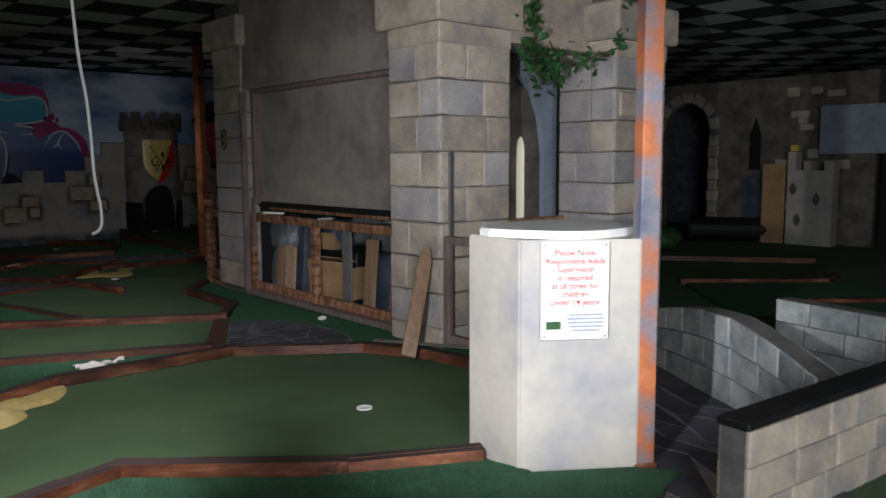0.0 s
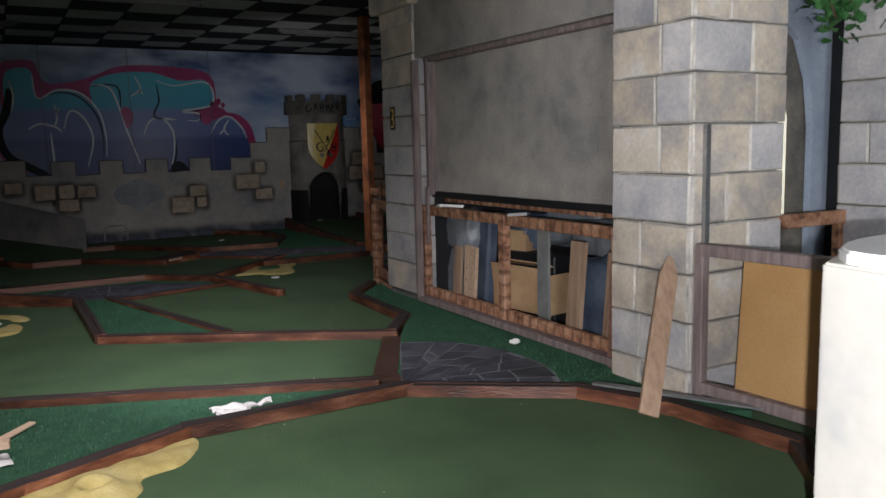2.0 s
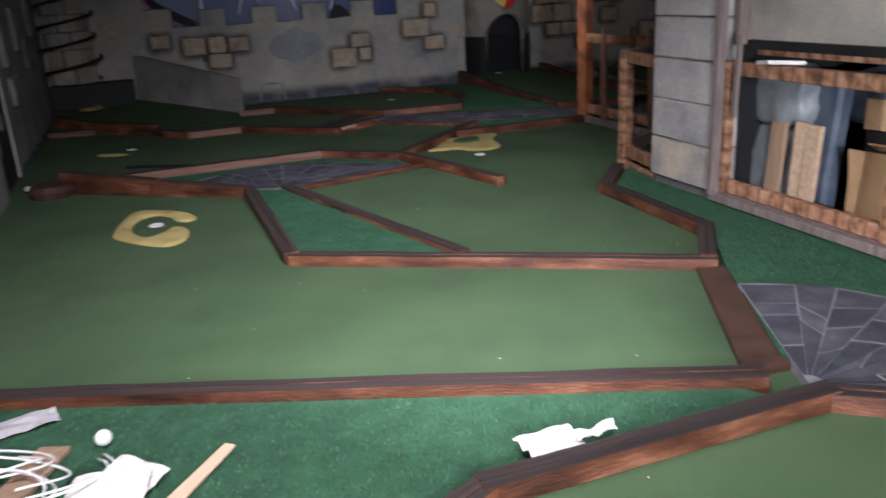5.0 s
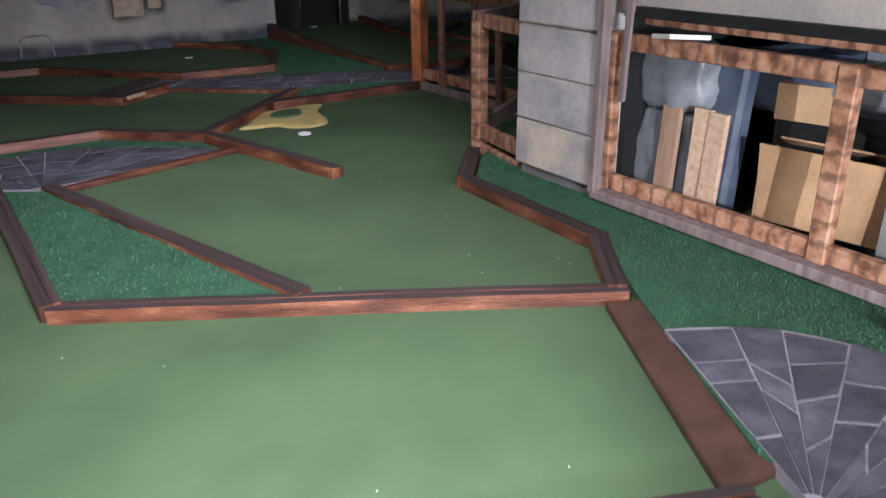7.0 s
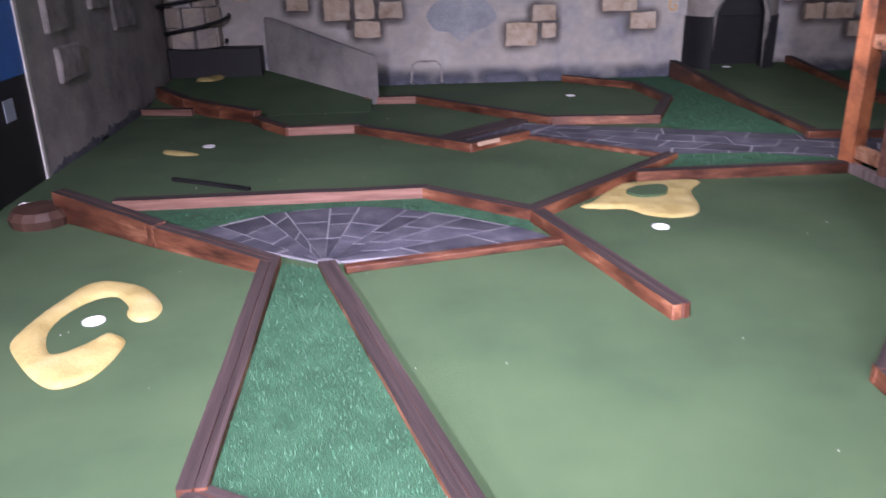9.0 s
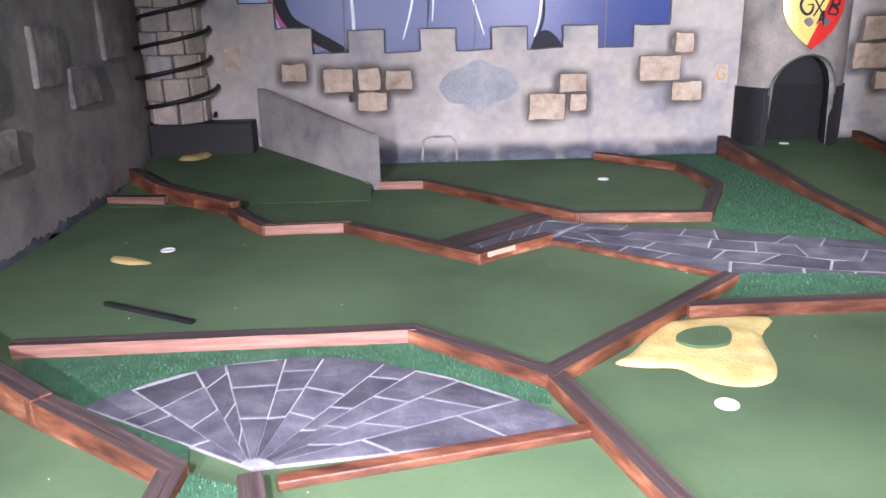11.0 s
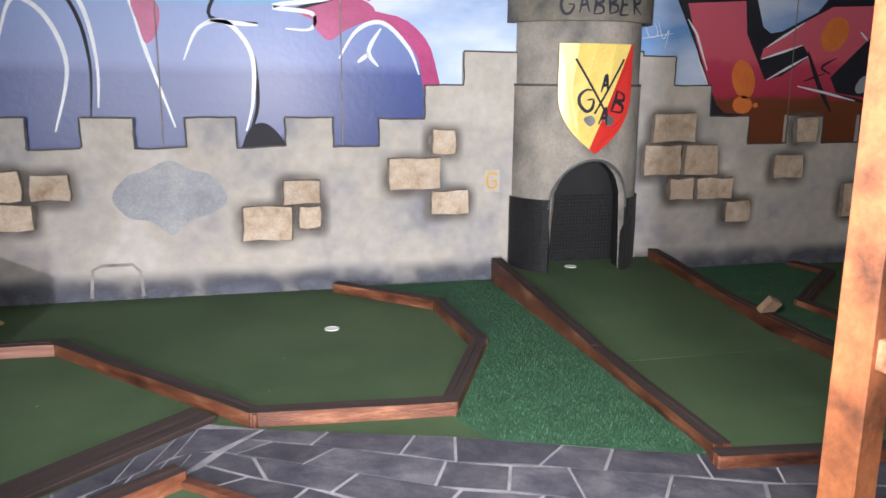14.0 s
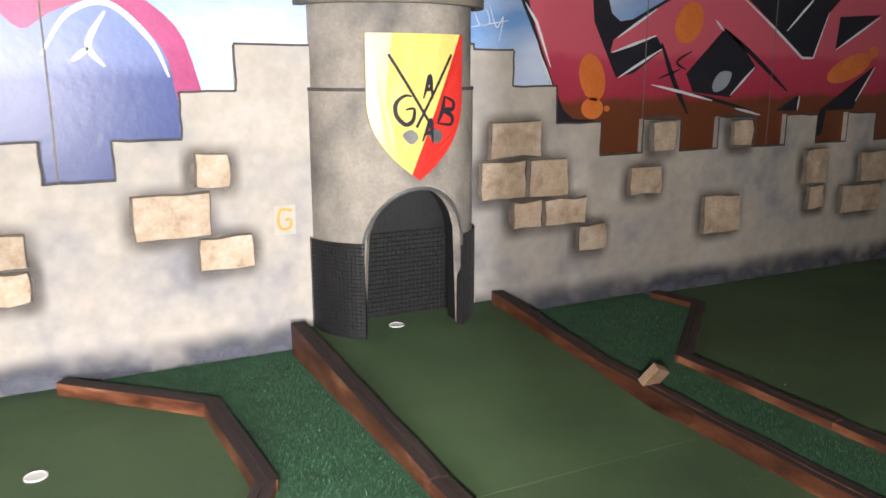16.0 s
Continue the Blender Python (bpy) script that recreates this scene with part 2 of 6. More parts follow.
FOOT = mat("blue_grey_painted_foot", [(0.05, 0.055, 0.075), (0.1, 0.105, 0.13), (0.17, 0.165, 0.185)], 7, 60, 0.8, 0.2)
MOSS = mat("green_sprayed_moss", [(0.05, 0.08, 0.03), (0.12, 0.17, 0.07)], 14, 60, 0.9, 0.2)
DUSTY = mat("dusty_white_enamel", [(0.13, 0.13, 0.125), (0.22, 0.22, 0.21)], 6, 60, 0.8, 0.05)
GREYSTONE = mat("grey_painted_stone", [(0.15, 0.14, 0.14), (0.28, 0.255, 0.24), (0.42, 0.38, 0.36)], 6, 50, 0.82, 0.35, 24, vary=0.15)
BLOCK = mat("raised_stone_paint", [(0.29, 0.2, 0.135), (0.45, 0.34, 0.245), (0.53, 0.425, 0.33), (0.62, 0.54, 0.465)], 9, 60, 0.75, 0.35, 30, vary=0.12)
LOWSTONE = mat("blue_grey_painted_stone", [(0.14, 0.155, 0.18), (0.28, 0.3, 0.31), (0.4, 0.41, 0.4), (0.5, 0.5, 0.5)], 4.5, 40, 0.82, 0.35, 24, vary=0.16, detail=4.0)
# side faces of the raised stones, darkened to draw the shadow round them
BLOCK_EDGE = mat("raised_stone_shadow_edge", [(0.1, 0.085, 0.075), (0.24, 0.195, 0.155)], 9, 60, 0.85, 0.3)
TOWER = mat("tower_paint", [(0.12, 0.112, 0.105), (0.25, 0.225, 0.2), (0.37, 0.325, 0.28)], 2.6, 50, 0.8, 0.3, 26, detail=4.0)
TOWER_TOP = mat("tower_top_paint", [(0.06, 0.06, 0.055), (0.14, 0.125, 0.105), (0.22, 0.19, 0.15)], 4, 50, 0.8, 0.3, 26)
BEIGE = mat("beige_board", [(0.52, 0.41, 0.33), (0.58, 0.46, 0.38)], 1.2, 80, 0.7, 0.08)
CREAM = mat("cream_plinth_paint", [(0.33, 0.32, 0.34), (0.48, 0.45, 0.4), (0.54, 0.5, 0.44)], 2.0, 20, 0.7, 0.15, 30, fine_mix=0.1, detail=3.5)
WHITE = mat("white_plastic", [(0.72, 0.71, 0.7), (0.82, 0.81, 0.8)], 6, 80, 0.4, 0.05)
PAPER = mat("crumpled_paper", [(0.6, 0.57, 0.54), (0.78, 0.75, 0.72)], 20, 90, 0.8, 0.3, 20)
SLATE = mat("slate_tile", [(0.03, 0.03, 0.042), (0.057, 0.056, 0.072), (0.1, 0.096, 0.112)], 6, 70, 0.7, 0.5, 30, vary=0.3)
GROUT = mat("pale_joint", [(0.15, 0.145, 0.16), (0.33, 0.32, 0.345)], 5, 80, 0.9, 0.2)
YELLOW = mat("yellow_bunker_felt", [(0.33, 0.25, 0.075), (0.44, 0.35, 0.125), (0.5, 0.41, 0.18)], 6, 200, 0.9, 0.5, 60)
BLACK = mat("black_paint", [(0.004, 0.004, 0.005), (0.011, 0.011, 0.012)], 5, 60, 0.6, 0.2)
NET = mat("black_mesh", [(0.006, 0.006, 0.007), (0.024, 0.024, 0.026)], 30, 90, 0.5, 0.0)
BLUE = mat("blue_board", [(0.02, 0.11, 0.4), (0.03, 0.17, 0.55)], 2, 60, 0.5, 0.1)
RUST = mat("peeling_orange_paint", [(0.1, 0.11, 0.16), (0.2, 0.19, 0.22), (0.42, 0.13, 0.05), (0.55, 0.2, 0.08)], 3.4, 60, 0.65, 0.2, 30, detail=2.0)
RED = mat("red_enamel", [(0.55, 0.025, 0.02), (0.65, 0.04, 0.03)], 3, 60, 0.35, 0.05)
GOLD = mat("yellow_enamel", [(0.72, 0.52, 0.12), (0.8, 0.62, 0.2)], 3, 60, 0.35, 0.05)
STEEL = mat("dull_steel", [(0.25, 0.25, 0.26), (0.42, 0.42, 0.42)], 8, 80, 0.4, 0.1, metal=0.8)
CARD = mat("brown_cardboard", [(0.33, 0.2, 0.1), (0.46, 0.29, 0.16)], 5, 90, 0.85, 0.15, vary=0.15)
HARDBOARD = mat("tan_hardboard", [(0.36, 0.2, 0.075), (0.44, 0.26, 0.11)], 2.5, 120, 0.65, 0.1)
SACK = mat("grey_plastic_sack", [(0.09, 0.095, 0.105), (0.16, 0.17, 0.185), (0.23, 0.24, 0.26)], 4, 60, 0.4, 0.6, 9)
NAVY = mat("navy_cloth", [(0.03, 0.042, 0.07), (0.065, 0.085, 0.125), (0.11, 0.135, 0.18)], 4, 80, 0.6, 0.5, 8)
GREYPLASTIC = mat("grey_machine_casing", [(0.11, 0.13, 0.15), (0.2, 0.22, 0.24)], 6, 80, 0.45, 0.1)
TRIM = mat("weathered_grey_brown_trim", [(0.1, 0.075, 0.075), (0.2, 0.15, 0.14), (0.27, 0.22, 0.21)], 6, 80, 0.7, 0.3, stretch=(5, 5, 0.5))
TILE_W = mat("white_ceiling_tile", [(0.42, 0.43, 0.43), (0.58, 0.59, 0.58)], 3, 120, 0.9, 0.2)
TILE_B = mat("black_ceiling_tile", [(0.012, 0.012, 0.014), (0.025, 0.025, 0.028)], 3, 120, 0.9, 0.2)
LEAF = mat("ivy_leaf", [(0.012, 0.05, 0.012), (0.03, 0.1, 0.025), (0.06, 0.16, 0.05)], 12, 80, 0.5, 0.1)
GLASS = mat("dull_green_glass", [(0.02, 0.06, 0.05), (0.04, 0.1, 0.08)], 8, 60, 0.12, 0.0)
BROWN = mat("brown_paint", [(0.04, 0.02, 0.014), (0.09, 0.045, 0.03)], 6, 60, 0.5, 0.2)
SKY = banded("mural_sky", [(0.0, (0.42, 0.58, 0.85)), (0.35, (0.17, 0.36, 0.72)), (0.75, (0.06, 0.14, 0.42)), (1.0, (0.03, 0.06, 0.2))], 1.2, 2.9, 1.5, 0.5, 0.42, cloud=(0.62, 0.7, 0.85))
SPRAY = banded("blue_letter_paint", [(0.0, (0.03, 0.05, 0.19)), (0.36, (0.045, 0.075, 0.27)), (0.42, (0.14, 0.19, 0.45)), (0.66, (0.17, 0.25, 0.54)), (0.72, (0.06, 0.4, 0.62)), (1.0, (0.1, 0.55, 0.7))], 1.02, 2.5, 3.0, 0.04, 0.36)
MAGENTA = mat("magenta_paint", [(0.34, 0.025, 0.13), (0.52, 0.06, 0.24)], 3, 60, 0.4, 0.1)
PINK = banded("pink_letter_paint", [(0.0, (0.13, 0.034, 0.01)), (0.32, (0.16, 0.042, 0.014)), (0.36, (0.42, 0.03, 0.07)), (0.55, (0.5, 0.045, 0.1)), (0.6, (0.6, 0.1, 0.15)), (1.0, (0.62, 0.12, 0.18))], 1.0, 2.2, 5.0, 0.1, 0.4)
LINE = mat("white_line_paint", [(0.68, 0.72, 0.8), (0.8, 0.83, 0.88)], 9, 60, 0.4, 0.05)
DARKLINE = mat("black_line_paint", [(0.006, 0.007, 0.015), (0.015, 0.015, 0.025)], 9, 60, 0.7, 0.05)
ORANGE = mat("orange_paint", [(0.65, 0.16, 0.03), (0.75, 0.22, 0.05)], 6, 60, 0.4, 0.1)
AMBER = mat("amber_paint", [(0.6, 0.3, 0.05), (0.7, 0.38, 0.08)], 6, 60, 0.5, 0.1)
PALEBLUE = mat("grey_blue_patch", [(0.25, 0.29, 0.36), (0.36, 0.4, 0.47)], 4, 60, 0.75, 0.2)
LILAC = mat("pale_pink_paint", [(0.55, 0.25, 0.36), (0.62, 0.36, 0.46)], 4, 60, 0.5, 0.1)


# ---- mesh helpers ----
def box(bm, size, at=(0, 0, 0), turn=(0, 0, 0), bevel=0.0):
    made = bmesh.ops.create_cube(bm, size=1.0, matrix=pose(*at, *turn) @ Matrix.Diagonal((*size, 1)))
    if bevel:
        edges = list({e for v in made["verts"] for e in v.link_edges})
        bmesh.ops.bevel(bm, geom=edges, offset=bevel, segments=1, affect="EDGES")
    return bm


def boxed(size, at=(0, 0, 0), turn=(0, 0, 0), bevel=0.0):
    return box(bmesh.new(), size, at, turn, bevel)


def prism(poly, z0, z1, bevel=0.0):
    """A slab over a flat outline."""
    bm = bmesh.new()
    vs = [bm.verts.new((x, y, z1)) for x, y in poly]
    f = bm.faces.new(vs)
    if f.normal.length == 0:
        f.normal_update()
    f.normal_update()
    if f.normal.z < 0:
        f.normal_flip()
    ext = bmesh.ops.extrude_face_region(bm, geom=[f])
    moved = [v for v in ext["geom"] if isinstance(v, bmesh.types.BMVert)]
    for v in vs:
        v.co.z = z0
    for v in moved:
        v.co.z = z1
    bmesh.ops.recalc_face_normals(bm, faces=bm.faces)
    if bevel:
        top = [e for e in bm.edges if all(abs(v.co.z - z1) < 1e-6 for v in e.verts)]
        bmesh.ops.bevel(bm, geom=top, offset=bevel, segments=2, affect="EDGES")
    return bm


def sheet(poly, y, thick=0.004, bevel=0.0):
    """An outline in x and z, standing up at y and facing -y."""
    bm = prism(poly, 0, thick, bevel)
    bm.transform(Matrix(((1, 0, 0, 0), (0, 0, -1, y), (0, 1, 0, 0), (0, 0, 0, 1))))
    return bm


def smooth(pts, steps=6, closed=True):
    out = []
    n = len(pts)
    for i in range(n if closed else n - 1):
        p = [Vector(pts[(i + k) % n] if closed else pts[min(max(i + k, 0), n - 1)]) for k in (-1, 0, 1, 2)]
        for s in range(steps):
            t = s / steps
            out.append(tuple(0.5 * (2 * p[1] + (p[2] - p[0]) * t + (2 * p[0] - 5 * p[1] + 4 * p[2] - p[3]) * t * t + (3 * p[1] - p[0] - 3 * p[2] + p[3]) * t ** 3)))
    if not closed:
        out.append(tuple(pts[-1]))
    return out


def ribbon(pts, width, taper=True):
    """The outline of a brush stroke along a line."""
    pts = [Vector(p) for p in pts]
    left, right = [], []
    for i, p in enumerate(pts):
        d = (pts[min(i + 1, len(pts) - 1)] - pts[max(i - 1, 0)]).normalized()
        k = width / 2 * (min(1, 0.35 + 2.2 * min(i, len(pts) - 1 - i) / len(pts)) if taper else 1)
        left.append(tuple(p + Vector((-d.y, d.x)) * k))
        right.append(tuple(p - Vector((-d.y, d.x)) * k))
    return left + right[::-1]


def strip(bm, pts, width, y, taper=True, thick=0.003):
    """A brush stroke as quads, standing at y."""
    pts = [Vector(p) for p in pts]
    rows = []
    for i, p in enumerate(pts):
        d = (pts[min(i + 1, len(pts) - 1)] - pts[max(i - 1, 0)]).normalized()
        k = width / 2 * (min(1, 0.35 + 2.2 * min(i, len(pts) - 1 - i) / len(pts)) if taper else 1)
        o = Vector((-d.y, d.x)) * k
        rows.append((bm.verts.new((p.x + o.x, y, p.y + o.y)), bm.verts.new((p.x - o.x, y, p.y - o.y))))
    for a, b in zip(rows, rows[1:]):
        bm.faces.new((a[0], b[0], b[1], a[1]))
    return bm


def tube(bm, pts, r, sides=7):
    rings = []
    pts = [Vector(p) for p in pts]
    for i, p in enumerate(pts):
        d = (pts[min(i + 1, len(pts) - 1)] - pts[max(i - 1, 0)]).normalized()
        q = d.to_track_quat("Z", "Y")
        rings.append([bm.verts.new(p + q @ Vector((r * math.cos(a), r * math.sin(a), 0))) for a in (2 * math.pi * k / sides for k in range(sides))])
    for a, b in zip(rings, rings[1:]):
        for k in range(sides):
            bm.faces.new((a[k], a[(k + 1) % sides], b[(k + 1) % sides], b[k]))
    bm.faces.new(rings[0][::-1])
    bm.faces.new(rings[-1])
    return bm


def lathe(bm, profile, sides=20, at=(0, 0, 0), m=None):
    rings = [[bm.verts.new((r * math.cos(2 * math.pi * k / sides), r * math.sin(2 * math.pi * k / sides), z)) for k in range(sides)] for r, z in profile]
    for a, b in zip(rings, rings[1:]):
        for k in range(sides):
            bm.faces.new((a[k], a[(k + 1) % sides], b[(k + 1) % sides], b[k]))
    bm.faces.new(rings[0][::-1])
    bm.faces.new(rings[-1])
    move = (m or Matrix.Identity(4))
    for ring in rings:
        for v in ring:
            v.co = move @ v.co + Vector(at)
    return bm


def roughen(bm, amount, scale=6.0, seed=0):
    for v in bm.verts:
        v.co += noise.noise_vector(v.co * scale + Vector((seed, seed * 2, 0))) * amount
    return bm


def blob(radius, size=(1, 1, 1), amount=0.2, scale=4.0, seed=0, at=(0, 0, 0), floor=None):
    bm = bmesh.new()
    bmesh.ops.create_icosphere(bm, subdivisions=3, radius=radius)
    for v in bm.verts:
        v.co = v.co * (1 + amount * noise.noise(v.co.normalized() * scale + Vector((seed * 7.1, 0, 0))))
        v.co = Vector((v.co.x * size[0] + at[0], v.co.y * size[1] + at[1], v.co.z * size[2] + at[2]))
        if floor is not None:
            v.co.z = max(v.co.z, floor)
    return bm


def mesh_of(name, bm, material, shade=False):
    me = bpy.data.meshes.new(name)
    bm.normal_update()
    bm.to_mesh(me)
    bm.free()
    for m in (material if isinstance(material, (list, tuple)) else (material,)):
        me.materials.append(m)
    if shade:
        for p in me.polygons:
            p.use_smooth = True
    return me


def solid(name, bm, material, label="", category="", group="", kind="", shade=False):
    return tagged(new(name, mesh_of(name, bm, material, shade)), label, category, group, kind)


def part(name, bm, material, parent, label="", kind="", shade=False):
    ob = new(name, mesh_of(name, bm, material, shade))
    ob.parent = parent
    return tagged(ob, label, kind=kind)


def piece(name, me, parent, m):
    ob = new(name, me)
    ob.parent, ob.matrix_local = parent, m
    return ob


def thing(name, label, category, m=None, group=""):
    ob = new(name)
    ob.matrix_world = m or Matrix.Identity(4)
    return tagged(ob, label, category, group)


# ---- structure ----
CEIL = 2.97
FAR = 15.15


def structure(name, bm, material, label):
    return solid(name, bm, material, label, name.split("_")[0], kind="structure")


structure("floor", boxed((17.4, 17.6, 0.1), (7.7, 6.8, -0.05)), CARPET, "worn dark green putting carpet over the whole floor")
structure("wall_north", boxed((17.4, 0.15, CEIL), (7.7, FAR + 0.08, CEIL / 2)), SKY, "wall painted with a blue cloudy sky")
# east wall coloured dark: the far bay's dim light is put into it
structure("wall_east", boxed((0.15, 16.9, CEIL), (16.0, 6.8, CEIL / 2)), FOOT, "grey rendered wall with the dimness of the far bay put into its colour")
structure("wall_west_1", boxed((0.2, 8.3, CEIL), (0.1, 2.45, CEIL / 2)), BEIGE, "plain beige boarded wall with a bare edge")
structure("wall_west_2", boxed((0.2, 4.1, CEIL), (-0.1, 8.65, CEIL / 2)), GREY, "grey painted castle wall with raised stones")
structure("wall_west_3", boxed((0.2, 3.5, CEIL), (-0.14, 13.4, CEIL / 2)), GREY, "grey painted castle wall with raised stones")
structure("wall_west_lintel", boxed((0.2, 0.94, 0.5), (-0.12, 11.17, CEIL - 0.25)), GREY, "grey painted wall over the side opening")
# recess walls added in black, so their colour gives the opening its darkness
structure("wall_recess", boxed((0.1, 2.4, CEIL), (-0.95, 11.2, CEIL / 2)), BLACK, "added wall, black for the dark inside the side recess")
structure("wall_recess_1", boxed((0.85, 0.1, CEIL), (-0.55, 10.2, CEIL / 2)), BLACK, "added wall, black for the dark inside the side recess")
structure("wall_recess_2", boxed((0.85, 0.1, CEIL), (-0.55, 12.3, CEIL / 2)), BLACK, "added wall, black for the dark inside the side recess")
bm = boxed((5.6, 0.15, CEIL), (13.2, -1.6, CEIL / 2))
box(bm, (0.3, 0.15, CEIL), (-0.2, -1.6, CEIL / 2))
box(bm, (8.4, 0.15, CEIL), (6.2, -1.6, CEIL / 2))
box(bm, (2.1, 0.15, 0.12), (0.95, -1.6, CEIL - 0.06))
structure("wall_south", bm, BEIGE, "beige wall with the shop front opening")

# ceiling of black and white tiles, laid to a chequer
bm = bmesh.new()
bmw = bmesh.new()
tile = 0.6
for i in range(-2, 28):
    for j in range(-4, 27):
        x, y = -0.4 + i * tile, -1.4 + j * tile
        if x > 16 or y > 15.2:
            continue
        target = bm if (i + j) % 2 else bmw
        dz = 0.004 * random.random()
        target.faces.new([target.verts.new((x + a * (tile - 0.02), y + b * (tile - 0.02), CEIL - dz)) for a, b in ((0, 0), (0, 1), (1, 1), (1, 0))])
ceiling = structure("ceiling", boxed((17.4, 17.6, 0.12), (7.7, 6.8, CEIL + 0.08)), TILE_B, "suspended ceiling of black and white chequered tiles")
part("black_tiles", bm, TILE_B, ceiling, kind="stuff")
part("white_tiles", bmw, TILE_W, ceiling, kind="stuff")


def batten(x, y, turn):
    t = thing("ceiling_light", "unlit twin fluorescent batten with a dusty white body", "ceiling light", pose(x, y, CEIL - 0.004, 0, 0, turn), "unlit ceiling battens")
    part("body", boxed((1.25, 0.09, 0.04), (0, 0, -0.02), bevel=0.01), DUSTY, t)
    for s in (-0.03, 0.03):
        b = bmesh.new()
        tube(b, [(-0.58, s, -0.05), (0.58, s, -0.05)], 0.012, 8)
        part("fluorescent_tube", b, DUSTY, t)


for x, y in ((2.6, 10.8), (3.1, 12.9), (5.2, 12.4), (1.2, 8.2), (9.5, 6.5), (11.2, 8.4), (9.0, 9.6), (0.9, 12.9)):
    batten(x, y, 0)

# castle front of the north wall: one crenellated board along the mural
def crest():
    out = [(0.5, 1.74), (0.87, 1.74), (0.87, 1.52), (1.2, 1.52), (1.2, 1.29)]
    x, w = 1.53, 0.335
    out += [(x, 1.29), (x, 1.06)]
    for k in range(4):
        a = x + w * (2 * k + 1)
        out += [(a, 1.06), (a, 1.26), (a + w, 1.26), (a + w, 1.05)]
    out += [(4.54, 1.05), (4.54, 1.25), (4.88, 1.25), (4.88, 1.49), (5.17, 1.49), (5.17, 1.73), (5.6, 1.73), (5.6, 1.75), (6.6, 1.75), (6.6, 1.72), (6.88, 1.72), (6.88, 1.5), (7.21, 1.5), (7.21, 1.26)]
    x = 7.57
    for k in range(6):
        a = x + 0.7 * k
        out += [(a, 1.26), (a, 1.04), (a + 0.36, 1.04), (a + 0.36, 1.27)]
    out += [(12.2, 1.27)]
    return out


castle = solid("castle_board", sheet([(0.5, 0.0)] + crest() + [(12.2, 0.0)], FAR - 0.002, 0.05), RENDER, "cream and grey painted castle wall board with battlements", "castle wall")
castle["kind"] = "structure"


def stone_mesh(w, h, d, seed):
    bm = boxed((w, d, h))
    bmesh.ops.subdivide_edges(bm, edges=bm.edges, cuts=2, use_grid_fill=True)
    random.seed(seed)
    for v in bm.verts:
        front = v.co.y < 0
        v.co += noise.noise_vector(v.co * 9 + Vector((seed * 3.3, 0, 0))) * 0.018
        if front:
            v.co.x *= 0.94
            v.co.z *= 0.94
    # every face but the front takes the darker shadow colour
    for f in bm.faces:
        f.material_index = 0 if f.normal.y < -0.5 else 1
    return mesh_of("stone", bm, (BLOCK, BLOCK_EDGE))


def stones(parent, rows, plane, axis="y", depth=0.036):
    for k, (a0, z1, a1, z0) in enumerate(rows):
        me = stone_mesh(abs(a1 - a0), z1 - z0, depth, k + len(rows))
        c, z = (a0 + a1) / 2, (z0 + z1) / 2
        if axis == "y":
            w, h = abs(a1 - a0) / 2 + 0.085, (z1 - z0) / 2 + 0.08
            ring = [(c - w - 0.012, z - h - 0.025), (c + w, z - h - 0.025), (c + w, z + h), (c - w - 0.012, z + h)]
            # soft shadow sprayed behind the stone, reaching lower and further left
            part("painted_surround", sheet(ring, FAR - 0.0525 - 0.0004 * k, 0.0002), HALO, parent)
        m = pose(c, plane, z) if axis == "y" else pose(plane, c, z, 0, 0, 90)
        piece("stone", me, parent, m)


stones(castle, [(3.84, 0.82, 4.11, 0.65), (3.55, 0.64, 3.91, 0.39), (3.95, 0.63, 4.11, 0.47), (4.6, 0.97, 5.0, 0.73), (4.93, 1.17, 5.11, 0.99), (4.92, 0.72, 5.22, 0.54)], FAR - 0.07)
stones(castle, [(6.7, 1.29, 7.09, 1.06), (6.64, 1.04, 6.97, 0.8), (6.99, 1.04, 7.3, 0.79), (6.88, 0.77, 7.1, 0.6), (7.12, 0.77, 7.46, 0.6), (7.4, 0.58, 7.63, 0.4), (7.82, 0.95, 8.1, 0.75), (8.51, 0.7, 8.89, 0.41)], FAR - 0.07)
stones(castle, [(1.23, 0.97, 1.46, 0.81), (1.61, 0.92, 1.9, 0.7), (1.94, 0.92, 2.15, 0.71), (2.2, 0.89, 2.45, 0.71), (1.92, 0.69, 2.21, 0.52), (9.55, 1.0, 9.8, 0.72), (9.62, 0.7, 9.8, 0.52), (10.2, 0.95, 10.6, 0.7), (10.0, 0.68, 10.5, 0.45), (8.0, 1.25, 8.2, 1.05), (8.75, 1.25, 8.95, 1.05)], FAR - 0.07)
part("painted_cloud", sheet(smooth([(2.7, 0.72), (2.8, 0.86), (2.92, 0.9), (3.08, 0.97), (3.24, 0.9), (3.36, 0.86), (3.46, 0.7), (3.36, 0.6), (3.2, 0.55), (3.08, 0.45), (2.94, 0.55), (2.8, 0.58)], 4), FAR - 0.054, 0.003), mat("grey_cloud_paint", [(0.25, 0.26, 0.285), (0.33, 0.34, 0.37), (0.42, 0.42, 0.43)], 3.0, 60, 0.75, 0.2), castle, "grey-blue painted-over cloud shape")
part("painted_hatch", sheet(ribbon([(2.52, 0.02), (2.54, 0.22), (2.6, 0.25), (2.8, 0.25), (2.85, 0.2), (2.86, 0.02)], 0.022, False), FAR - 0.054, 0.003), GREYSTONE, castle, "grey outline of a painted hatch")
part("kick_board", boxed((0.96, 0.22, 0.47), (0.47, FAR - 0.16, 0.235), bevel=0.01), BLACK, castle, "dark painted foot of the wall")
part("number_card", boxed((0.14, 0.006, 0.2), (0.78, FAR - 0.058, 1.02)), BLOCK, castle, "small cream card")
